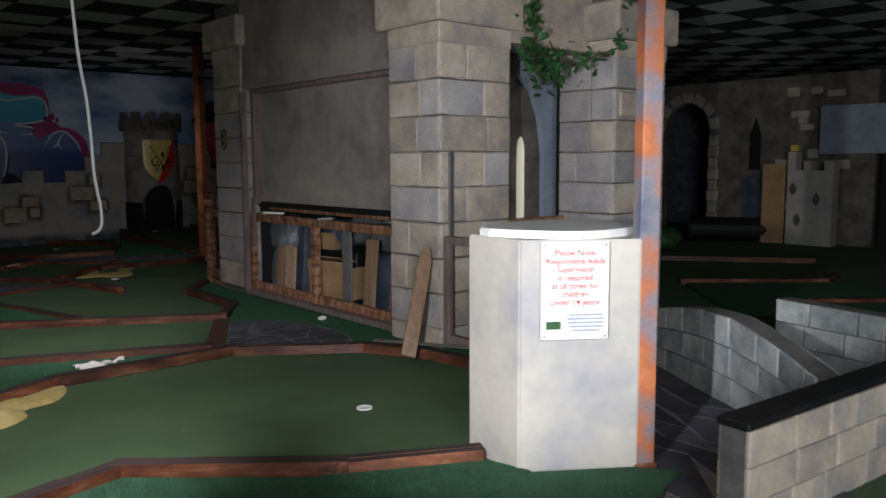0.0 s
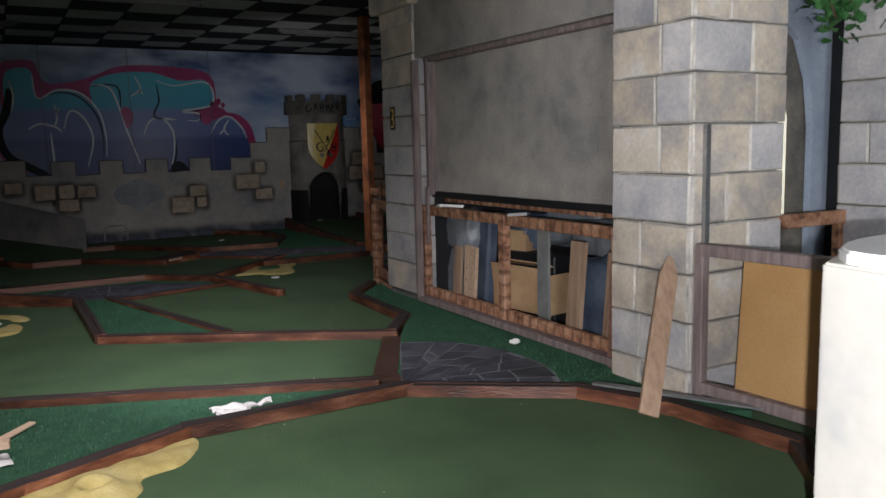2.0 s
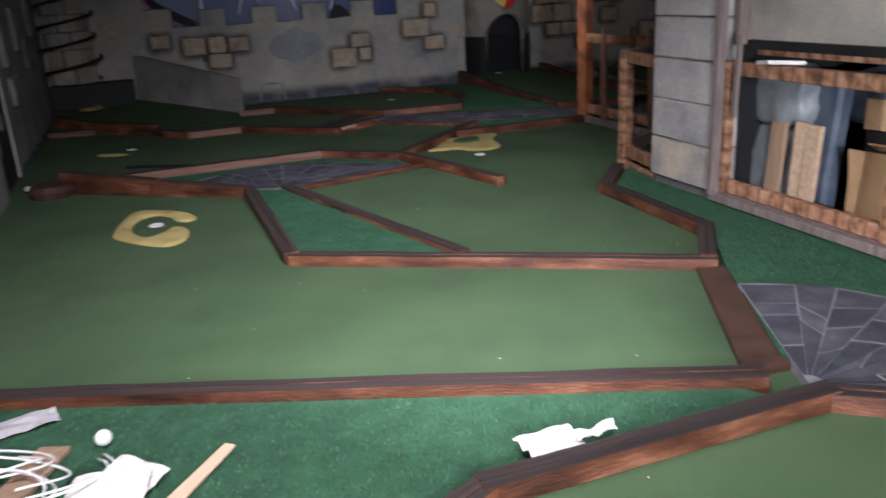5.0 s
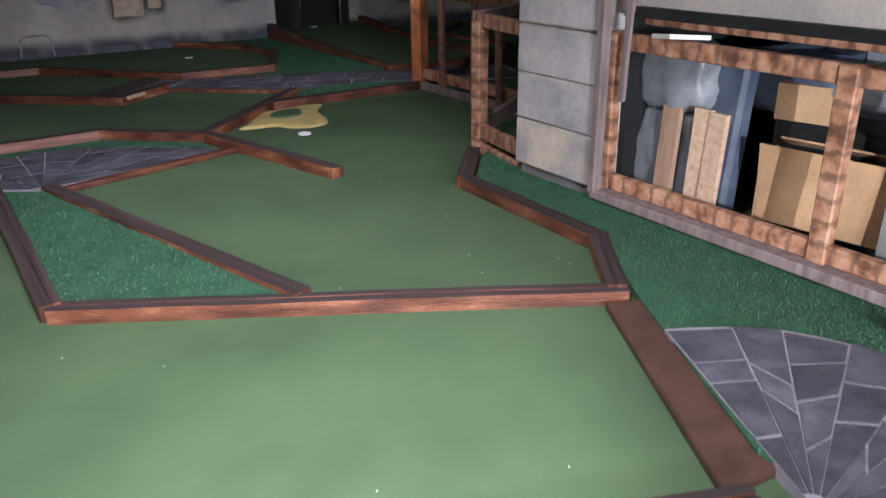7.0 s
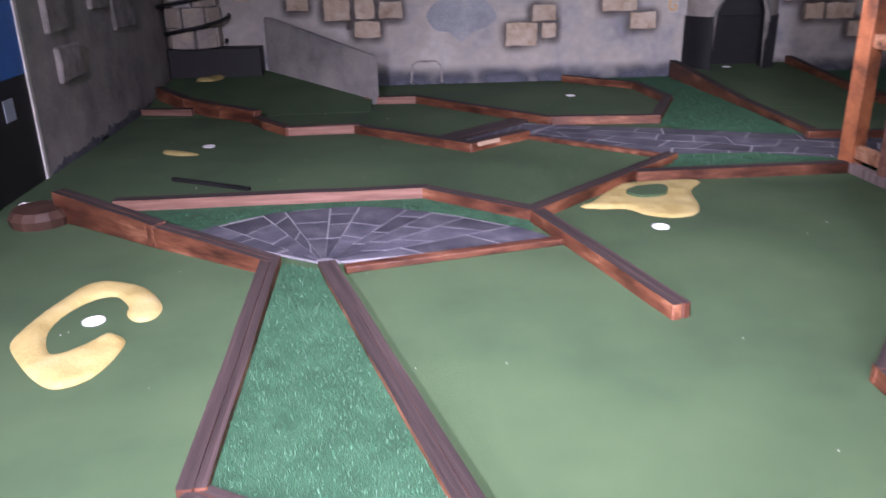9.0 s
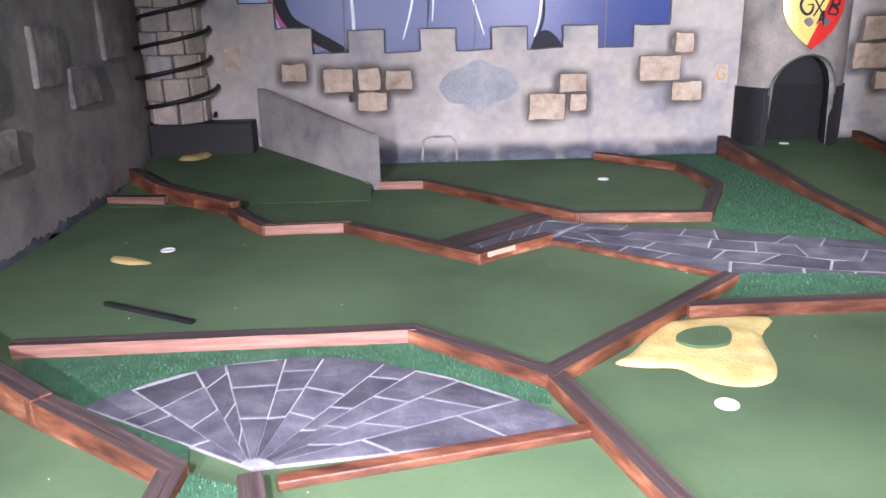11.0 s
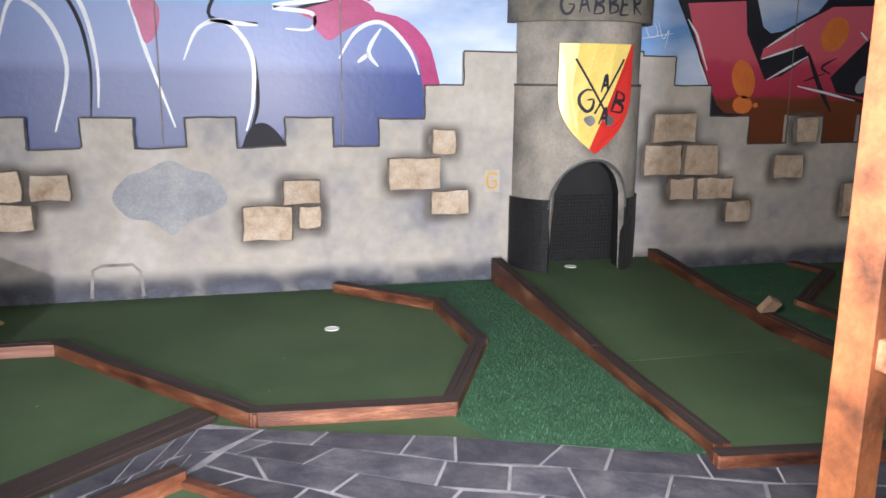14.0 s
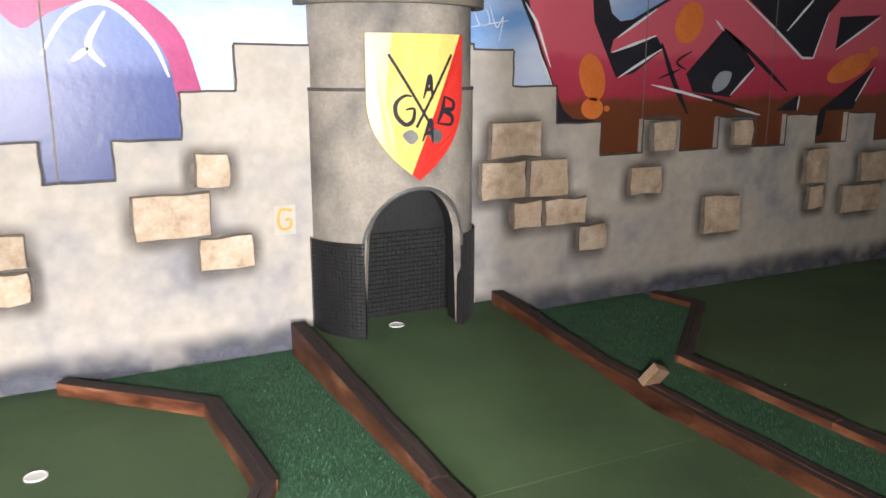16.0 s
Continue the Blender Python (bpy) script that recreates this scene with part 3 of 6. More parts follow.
card = part("number_card", boxed((0.12, 0.006, 0.17), (5.4, FAR - 0.058, 0.78)), CREAM, castle, "small pale card with a yellow letter G")
part("card_mark", sheet(ribbon(smooth([(5.44, 0.83), (5.38, 0.84), (5.36, 0.78), (5.38, 0.73), (5.43, 0.74), (5.43, 0.78), (5.4, 0.78)], 3, False), 0.016, False), FAR - 0.062, 0.002), AMBER, card)

b = bmesh.new()
line = crest()
for p, q in zip(line, line[1:]):
    strip(b, [Vector(p).lerp(Vector(q), k / 4) + Vector((random.uniform(-0.004, 0.004), random.uniform(-0.004, 0.004))) for k in range(5)], 0.012, FAR - 0.0535, False)
bmesh.ops.recalc_face_normals(b, faces=b.faces)
part("painted_edge", b, INKED, castle, "dark brushed line along the battlements")
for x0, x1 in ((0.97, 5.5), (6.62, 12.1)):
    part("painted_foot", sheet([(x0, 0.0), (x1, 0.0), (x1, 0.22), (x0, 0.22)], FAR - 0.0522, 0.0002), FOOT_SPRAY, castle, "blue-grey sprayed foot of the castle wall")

# west wall stones, a slit window and the edge strip
west = bpy.data.objects["wall_west_2"]
west_b = bpy.data.objects["wall_west_3"]
for y0, y1, hh in ((6.7, 7.5, 0.3), (7.5, 8.4, 0.14), (8.7, 9.3, 0.12)):
    top = [(y0 + (y1 - y0) * k / 24, hh * (0.35 + 0.65 * abs(noise.noise(Vector((k * 0.5 + y0, 3, 0))))) * (1 - abs(k / 12 - 1) ** 3)) for k in range(25)]
    bm = prism([(y0, -0.001)] + top + [(y1, -0.001)], 0, 0.002)
    bm.transform(Matrix(((0, 0, 1, 0.002), (1, 0, 0, 0), (0, 1, 0, 0.002), (0, 0, 0, 1))))
    bmesh.ops.recalc_face_normals(bm, faces=bm.faces)
    part("painted_moss", bm, MOSS, west, "green sprayed moss at the wall foot")


for y0, y1, hh in ((11.7, 12.9, 0.13), (12.7, 14.0, 0.17), (13.8, 15.0, 0.15)):
    top = [(y0 + (y1 - y0) * k / 30, hh * (0.3 + 0.7 * abs(noise.noise(Vector((k * 0.6 + y0, 7, 0))))) * (1 - abs(k / 15 - 1) ** 4)) for k in range(31)]
    bm = prism([(y0, -0.001)] + top + [(y1, -0.001)], 0, 0.002)
    bm.transform(Matrix(((0, 0, 1, -0.038), (1, 0, 0, 0), (0, 1, 0, 0.002), (0, 0, 0, 1))))
    bmesh.ops.recalc_face_normals(bm, faces=bm.faces)
    part("painted_foot", bm, FOOT, west_b, "blue-grey brushed foot of the wall")


def west_stone(parent, y0, y1, z0, z1, x):
    bm = boxed((0.05, y1 - y0, z1 - z0), bevel=0.012)
    bmesh.ops.subdivide_edges(bm, edges=bm.edges, cuts=1, use_grid_fill=True)
    roughen(bm, 0.02, 8, y0)
    part("stone", bm, GREYSTONE, parent).matrix_local = pose(x, (y0 + y1) / 2, (z0 + z1) / 2)


for y0, y1, z0, z1 in ((8.0, 8.65, 1.28, 1.62), (8.0, 8.55, 1.62, 1.98), (8.3, 8.7, 0.98, 1.28), (8.36, 8.62, 0.34, 0.68), (9.65, 9.95, 0.72, 0.98), (9.9, 10.3, 0.95, 1.2), (10.2, 10.5, 0.7, 0.95), (9.6, 9.95, 1.6, 1.95),
                       (10.0, 10.4, 1.25, 1.6), (10.4, 10.8, 1.42, 1.75), (10.5, 10.8, 1.0, 1.2), (9.3, 9.5, 0.62, 0.82), (10.35, 10.85, 1.8, 2.2), (7.4, 7.9, 1.9, 2.2)):
    west_stone(west, y0, y1, z0, z1, 0.015)
for y0, y1, z0, z1 in ((12.0, 12.4, 0.9, 1.3), (12.1, 12.5, 0.55, 0.8), (12.9, 13.3, 1.0, 1.4), (13.4, 13.9, 0.8, 1.1), (14.1, 14.5, 1.1, 1.6), (12.3, 12.7, 1.6, 2.0), (13.6, 14.0, 1.6, 1.9)):
    west_stone(west_b, y0, y1, z0, z1, -0.03)
slit = [(9.0, 1.28), (9.28, 1.28), (9.28, 1.9), (9.14, 2.2), (9.0, 1.9)]
bm = prism(slit, 0, 0.02)
bm.transform(Matrix(((0, 0, 1, 0.0), (1, 0, 0, 0), (0, 1, 0, 0), (0, 0, 0, 1))))
part("slit_window", bm, CREAM, west, "pale pointed slit window")
part("edge_board", boxed((0.02, 0.04, 2.3), (-0.045, 11.63, 1.15)), PAPER, west_b, "bare white board edge")
beige = bpy.data.objects["wall_west_1"]
part("edge_strip", boxed((0.012, 0.012, CEIL), (0.205, 6.604, CEIL / 2)), WHITE, beige, "chipped white edge")
solid("timber_block", boxed((0.05, 0.07, 0.27), (0.226, 6.6, 1.03), bevel=0.004), RAW, "short raw pine block fixed to the beige wall edge", "timber")
solid("timber_stub", boxed((0.06, 0.09, 0.3), (0.236, 6.47, 0.18), bevel=0.004), RAW, "short raw pine upright standing at the wall foot", "timber")
t = thing("side_screen", "black side screen with a blue upper part in the wall opening", "screen", pose(-0.065, 11.17, 0))
part("lower_board", boxed((0.04, 0.93, 0.7), (0, 0, 0.35)), BLACK, t)
part("upper_board", boxed((0.04, 0.93, 1.08), (0, 0, 1.24)), BLUE, t, "blue painted middle board")
part("top_board", boxed((0.04, 0.93, 0.69), (0, 0, 2.125)), BLACK, t)
part("timber_end", boxed((0.05, 0.1, 0.4), (0.03, 0.0, 2.1)), RAW, t, "bare timber end")
part("label", boxed((0.005, 0.13, 0.13), (0.024, 0.12, 0.52)), PALEBLUE, t, "small blue and white sticker")
part("label", boxed((0.005, 0.1, 0.1), (0.024, -0.2, 0.35)), PALEBLUE, t, "small blue sticker")


# ---- borders ----
def plank_mesh(length, w, h, h2=None, side=WOOD_SIDE):
    """A bevelled border board along x, its height running from h to h2."""
    bm = boxed((length, w, 1.0), (length / 2, 0, 0.5), bevel=0.0)
    bmesh.ops.bevel(bm, geom=[e for e in bm.edges], offset=0.006, segments=1, affect="EDGES")
    cuts = [e for e in bm.edges if abs((e.verts[0].co - e.verts[1].co).x) > length * 0.7]
    bmesh.ops.subdivide_edges(bm, edges=cuts, cuts=max(1, int(length / 0.25)))
    for v in bm.verts:
        k = v.co.x / length
        v.co.z *= h + ((h2 or h) - h) * k
        v.co += noise.noise_vector(v.co * 5 + Vector((length * 9, 0, 0))) * 0.005
    bm.normal_update()
    # dark top and lighter sides: partly stain, partly light put into colour
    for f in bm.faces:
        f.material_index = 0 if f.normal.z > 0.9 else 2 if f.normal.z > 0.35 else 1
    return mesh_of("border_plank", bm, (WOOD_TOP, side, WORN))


def border(pts, w=0.086, h=0.07, pale=(), z=0.0, heights=None, label="dark-stained wooden border boards round a putting lane"):
    """Two boards laid side by side along each run, the way the lanes are edged."""
    t = thing("lane_border", label, "lane border", group="lane borders")
    for k, (a, b) in enumerate(zip(pts, pts[1:])):
        a, b = Vector((*a, 0)), Vector((*b, 0))
        d = b - a
        n = Vector((-d.y, d.x, 0)).normalized()
        hs = (h, h) if not heights else (heights[k], heights[k + 1])
        side = WOOD_PALE if k in pale else WOOD_SIDE
        turn = math.degrees(math.atan2(d.y, d.x))
        share = random.uniform(0.42, 0.58)
        for lo, hi in ((-0.5, share - 0.5), (share - 0.5, 0.5)):
            p = a + n * w * (lo + hi) / 2 - d.normalized() * (0.03 if k else 0.0)
            drop = random.uniform(0.0, 0.004)
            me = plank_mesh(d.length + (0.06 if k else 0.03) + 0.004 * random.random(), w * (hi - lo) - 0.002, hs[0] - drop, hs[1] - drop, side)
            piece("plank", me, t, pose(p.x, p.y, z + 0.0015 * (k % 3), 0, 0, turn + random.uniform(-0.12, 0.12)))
    return t


border([(0.25, 5.02), (1.12, 5.47), (1.84, 5.79), (3.03, 5.79), (3.8, 5.23), (4.02, 4.75), (4.1, 4.1), (3.6, 3.5), (3.15, 3.3)])
border([(0.5, 3.75), (1.36, 4.0), (1.64, 4.07), (2.4, 3.44), (2.95, 3.15)])
border([(0.1, 7.15), (2.92, 5.98)])
border([(1.69, 8.11), (3.55, 7.02)], 0.08, 0.062)
border([(3.54, 7.02), (3.86, 7.45), (3.89, 8.53), (4.26, 8.96)])
border([(1.7, 8.1), (1.69, 9.77), (1.06, 10.21), (0.42, 10.7)], heights=[0.07, 0.075, 0.12, 0.17])
border([(2.52, 7.67), (1.95, 9.69)])
border([(0.65, 10.83), (2.45, 10.87), (3.03, 10.37)], pale=(0,))
border([(3.04, 10.36), (3.38, 9.12)])
border([(3.03, 10.39), (4.16, 11.45)])
border([(3.8, 11.05), (5.16, 11.08)])
border([(0.05, 14.2), (0.38, 13.82), (0.76, 13.55), (1.1, 13.27)], heights=[0.2, 0.15, 0.12, 0.11])
border([(1.1, 13.26), (1.24, 13.0), (1.45, 12.72), (1.99, 12.74), (2.85, 11.98), (3.3, 12.31)], pale=(2,))
border([(2.04, 14.03), (2.54, 14.0), (3.61, 12.81), (4.49, 12.74), (4.88, 13.58), (4.83, 14.42), (4.22, 15.0)], pale=(0,))
border([(5.48, 12.05), (5.47, 13.3), (5.43, 14.98)], heights=[0.07, 0.085, 0.2])
border([(6.82, 12.2), (6.8, 13.3), (6.77, 14.0), (6.76, 15.02)], heights=[0.075, 0.085, 0.11, 0.21])
border([(8.0, 14.97), (8.09, 14.63), (7.28, 13.9), (7.3, 12.98), (7.32, 12.5)])
border([(5.4, 11.99), (6.78, 11.82)])
border([(0.0, 13.74), (0.44, 13.68)], pale=(0,))
border([(6.6, 3.9), (7.1, 3.5)])
border([(8.24, 5.4), (9.4, 4.3), (9.9, 4.4)])
border([(9.9, 6.75), (11.1, 5.2)])
border([(8.0, 3.85), (8.6, 3.35), (10.2, 2.4)])
solid("border_cap", lathe(bmesh.new(), [(0.16, 0), (0.17, 0.05), (0.14, 0.09), (0.02, 0.1)], 14, (0.3, 10.66, 0)), BROWN, "rounded dark brown post foot against the wall", "post foot")
solid("ramp_plank", prism([(3.45, 6.99), (3.61, 6.93), (3.14, 6.03), (2.93, 6.05)], 0, 0.028, 0.004), BROWN, "flat dark brown threshold board beside the putting lane", "threshold board")
solid("ramp_plank", boxed((0.96, 0.17, 0.03), (0, 0, 0.015), bevel=0.004), WOOD_TOP, "flat dark brown threshold board across the lane", "threshold board").matrix_world = pose(3.02, 12.62, 0, 0, 0, 42)
solid("timber_offcut", boxed((0.22, 0.012, 0.03), (2.99, 12.03, 0.05), (0, 0, 37)), RAW, "torn pale splinter of the border board", "timber")
solid("timber_offcut", boxed((0.1, 0.045, 0.12), (6.8, 13.6, 0.135), (28, 25, 10), bevel=0.003), PLANK, "small weathered pine offcut leaning on the border", "timber")

# ramps
bm = prism([(0.0, 13.6), (2.1, 13.6), (2.1, 14.0), (0.95, 15.1), (0.0, 15.1)], -0.01, 0.003)
for v in bm.verts:
    if v.co.z > 0:
        v.co.z = 0.003 + 0.2 * max(0, v.co.y - 13.6) / 1.5
structure("floor_ramp_1", bm, CARPET, "green carpeted ramp climbing to the castle wall")
bm = prism([(5.5, 13.2), (6.7, 13.2), (6.76, 15.1), (5.5, 15.1)], -0.01, 0.003)
for v in bm.verts:
    if v.co.z > 0:
        v.co.z = 0.003 + 0.13 * max(0, v.co.y - 13.2) / 1.9
structure("floor_ramp_2", bm, CARPET, "green carpeted ramp rising to the tower arch")
bm = bmesh.new()
d = Vector((-1.15, 1.15, 0))
a = Vector((2.12, 13.95, 0))
n = Vector((0.707, 0.707, 0)) * 0.08
vs = [bm.verts.new(p) for p in (a, a + d, a + d + n, a + n)]
vt = [bm.verts.new(p + Vector((0, 0, z))) for p, z in ((a, 0.46), (a + d, 0.76), (a + d + n, 0.76), (a + n, 0.46))]
bm.faces.new(vs[::-1])
bm.faces.new(vt)
for k in range(4):
    bm.faces.new((vs[k], vs[(k + 1) % 4], vt[(k + 1) % 4], vt[k]))
bmesh.ops.bevel(bm, geom=list(bm.edges), offset=0.012, segments=2, affect="EDGES")
solid("ramp_wall", bm, GREY, "low grey painted parapet with a sloping top beside the ramp", "low wall")


# ---- turf beds ----
def bed(poly, z=0.045, label="bright green artificial turf bed beside the lane", density=9500, grow=True):
    t = thing("turf_bed", label, "turf", group="turf beds")
    part("base", prism(poly, 0.0, z), TURF, t)
    bm = bmesh.new()
    xs, ys = [p[0] for p in poly], [p[1] for p in poly]
    area = abs(sum(a[0] * b[1] - b[0] * a[1] for a, b in zip(poly, poly[1:] + poly[:1]))) / 2
    count = int(area * density) if grow else 0
    verts, faces = [], []
    while len(faces) < count:
        x, y = random.uniform(min(xs), max(xs)), random.uniform(min(ys), max(ys))
        inside = False
        for (x0, y0), (x1, y1) in zip(poly, poly[1:] + poly[:1]):
            if (y0 > y) != (y1 > y) and x < (x1 - x0) * (y - y0) / (y1 - y0) + x0:
                inside = not inside
        if not inside:
            continue
        a, ln, w = random.uniform(0, 6.28), random.uniform(0.006, 0.015), 0.0014
        k = len(verts)
        ux, uy = math.cos(a), math.sin(a)
        lean = random.uniform(0.2, 1.0) * ln
        verts += [(x - uy * w, y + ux * w, z - 0.001), (x + uy * w, y - ux * w, z - 0.001), (x + ux * lean, y + uy * lean, z + ln)]
        faces.append((k, k + 1, k + 2))
    if faces:
        me = bpy.data.meshes.new("turf_pile")
        me.from_pydata(verts, [], faces)
        me.materials.append(BLADE)
        ob = new("turf_pile", me)
        ob.parent = t
        tagged(ob, kind="stuff")
    bm.free()
    return t


bed([(0.2, 7.06), (2.84, 5.97), (2.94, 5.82), (1.84, 5.82), (1.1, 5.5), (0.2, 5.05)], 0.025)
bed([(1.74, 8.12), (2.5, 7.68), (1.94, 9.66), (1.74, 9.76)], 0.045)
bed([(3.1, 5.74), (3.76, 5.22), (4.0, 4.7), (4.3, 4.5), (4.35, 8.95), (4.18, 8.78), (3.88, 8.43), (3.86, 7.4), (3.58, 6.95), (3.13, 6.1)], 0.036)
bed([(0.9, 10.4), (1.72, 9.8), (1.6, 10.3), (2.4, 10.5), (3.0, 10.2), (3.0, 10.36), (2.45, 10.83), (0.7, 10.79)], 0.006, density=6300)
bed([(4.16, 11.36), (3.85, 11.06), (5.16, 11.09), (5.5, 11.2), (4.8, 11.52), (4.2, 11.56)], 0.03, density=6300)
bed([(4.5, 12.66), (4.93, 13.6), (4.87, 14.42), (4.36, 15.08), (5.44, 15.08), (5.44, 12.1), (5.35, 12.1), (4.6, 12.4)], 0.014, density=8100)
bed([(6.8, 15.06), (6.77, 14.0), (6.8, 12.4), (7.44, 12.6), (7.39, 13.0), (7.25, 13.92), (8.1, 14.62), (7.97, 14.95), (8.0, 15.08)], 0.03, density=6300)
bed([(1.4, 3.93), (1.62, 3.98), (2.2, 3.46), (2.95, 3.06), (3.0, 2.85), (2.45, 2.75), (1.7, 3.3), (0.8, 3.6)], 0.03, density=8100)
bed([(2.95, 2.88), (3.38, 2.58), (3.5, 2.4), (3.1, 2.35), (2.45, 2.7)], 0.025, density=8100)
bed([(6.3, 3.4), (8.2, 5.3), (9.5, 4.2), (8.0, 2.6)], 0.03, density=0, label="dark green turf bed in the far bay")


# ---- slate paths ----
def slabs(t, P, nu, nv, gap, z=0.016, stagger=True):
    for j in range(nv):
        shift = 0.5 * (j % 2) if stagger else 0
        cuts = [0.0] + [min(1, max(0, (k + shift + random.uniform(-0.22, 0.22)) / nu)) for k in range(0 if shift else 1, nu)] + [1.0]
        for u0, u1 in zip(cuts, cuts[1:]):
            if u1 - u0 < 0.25 / nu:
                continue
            v0, v1 = j / nv, (j + 1) / nv
            cs = [Vector(P(u, v)) for u, v in ((u0, v0), (u1, v0), (u1, v1), (u0, v1))]
            c = sum(cs, Vector((0, 0))) / 4
            if min((cs[k] - cs[(k + 1) % 4]).length for k in range(4)) < gap * 1.5:
                continue
            loc = []
            for q in cs:
                d = c - q
                loc.append(tuple(q + d.normalized() * gap * 0.9 - c))
            bm = prism(loc, 0, z, 0.003)
            piece("slate_slab", mesh_of("slate_slab", bm, SLATE), t, pose(c.x, c.y, 0.004 + random.uniform(0, 0.002)))


def lerp_line(pts):
    pts = [Vector(p) for p in pts]
    lens = [0.0]
    for a, b in zip(pts, pts[1:]):
        lens.append(lens[-1] + (b - a).length)

    def at(u):
        s = u * lens[-1]
        for k in range(len(pts) - 1):
            if s <= lens[k + 1] or k == len(pts) - 2:
                return pts[k].lerp(pts[k + 1], (s - lens[k]) / (lens[k + 1] - lens[k]))
    return at


def path_between(label, one, two, nu, nv, gap=0.008):
    t = thing("slate_path", label, "path", group="slate paths")
    a, b = lerp_line(one), lerp_line(two)
    part("bed", prism(list(one) + list(two)[::-1], 0.0, 0.012), GROUT, t, "pale jointing bed")

    def uneven(u, v):
        """Courses that waver, as hand-laid slabs do, with true outer edges."""
        inner = math.sin(math.pi * min(1, max(0, v)))
        dv = inner * 0.32 / nv * noise.noise(Vector((u * nu * 0.9, v * nv * 0.7, nu)))
        du = 0.45 / nu * noise.noise(Vector((u * nu * 0.6, v * nv * 1.3, nu + 4)))
        return a(min(1, max(0, u + du))).lerp(b(min(1, max(0, u + du))), v + dv)

    slabs(t, uneven, nu, nv, gap, 0.01)
    return t


def fan(label, centre, rim, spokes, z=0.0):
    """Slabs cut in wedges from one corner; each wedge is split at depths of its own."""
    t = thing("slate_path", label, "path", group="slate paths")

    def reach(a):
        for (a0, r0), (a1, r1) in zip(rim, rim[1:]):
            if a <= a1:
                return r0 + (r1 - r0) * (a - a0) / (a1 - a0)
        return rim[-1][1]

    def at(a, s):
        r = reach(a) * s
        return Vector((centre[0] + r * math.cos(radians(a)), centre[1] + r * math.sin(radians(a))))

    lo, hi = rim[0][0], rim[-1][0]
    bed_rim = [tuple(at(lo + (hi - lo) * k / 16, 1.0)) for k in range(17)]
    part("bed", prism([centre] + bed_rim, 0.0, 0.012 + z), GROUT, t, "pale jointing bed")
    cuts = [lo] + [lo + (hi - lo) * (k + random.uniform(-0.24, 0.24)) / spokes for k in range(1, spokes)] + [hi]
    for n, (a0, a1) in enumerate(zip(cuts, cuts[1:])):
        depths = [0.06] + [d + random.uniform(-0.08, 0.08) for d in ((0.34, 0.58, 0.8) if n % 2 else (0.46, 0.72))] + [random.uniform(0.96, 1.03)]
        skew = random.uniform(-0.07, 0.07)
        for m, (d0, d1) in enumerate(zip(depths, depths[1:])):
            s0, s1 = (skew if m else 0.0), (skew if m < len(depths) - 2 else 0.0)
            cs = [at(a0, d0 - s0), at(a1, d0 + s0), at(a1, d1 + s1), at(a0, d1 - s1)]
            c = sum(cs, Vector((0, 0))) / 4
            loc = [tuple(q + (c - q).normalized() * 0.0072 - c) for q in cs]
            piece("slate_slab", mesh_of("slate_slab", prism(loc, 0, 0.01 + z, 0.002), SLATE), t, pose(c.x, c.y, 0.004 + random.uniform(0, 0.002)))
    return t


fan("fan of grey slate slabs with pale joints between two lanes", (1.93, 9.83), [(8, 1.17), (19, 1.07), (34, 0.96), (56, 0.87), (95, 0.85), (148, 0.87)], 10)
fan("fan of grey slate slabs with pale joints beside the columns", (3.04, 5.87), [(-38, 0.9), (10, 0.9), (36, 0.95), (64, 0.93)], 8, 0.03)
path_between("curving path of grey slate slabs with pale joints", [(3.64, 12.72), (4.46, 12.46), (5.26, 12.13), (6.6, 11.7)], [(3.31, 12.35), (4.15, 11.62), (4.75, 11.4), (5.6, 11.15), (6.3, 10.95)], 10, 4, 0.007)
path_between("narrow start of the grey slate path between the lanes", [(2.745, 12.21), (3.08, 12.53), (3.4, 12.83), (3.636, 12.722)], [(2.84, 12.05), (3.02, 12.15), (3.15, 12.245), (3.306, 12.352)], 5, 2, 0.007)
path_between("path of dark grey slate slabs behind the plinth", [(3.0, 2.2), (3.6, 2.5), (4.3, 4.0), (4.9, 4.7), (7.0, 6.6)], [(3.0, 1.0), (4.3, 2.3), (4.9, 3.4), (5.7, 4.4), (8.0, 5.6)], 14, 4)


# ---- cups and yellow bunkers ----
def cup(x, y, z=0.0):
    t = thing("hole_cup", "white plastic golf hole cup set in the carpet", "hole cup", pose(x, y, z), "hole cups")
    part("liner", lathe(bmesh.new(), [(0.046, 0.0), (0.046, 0.004), (0.042, 0.006), (0.038, 0.003), (0.01, 0.002)], 20), WHITE, t)


for x, y, z in ((3.02, 4.14, 0), (1.03, 9.32, 0), (3.67, 10.17, 0), (4.08, 14.13, 0), (6.0, 14.93, 0.121), (0.865, 12.41, 0)):
    cup(x, y, z)


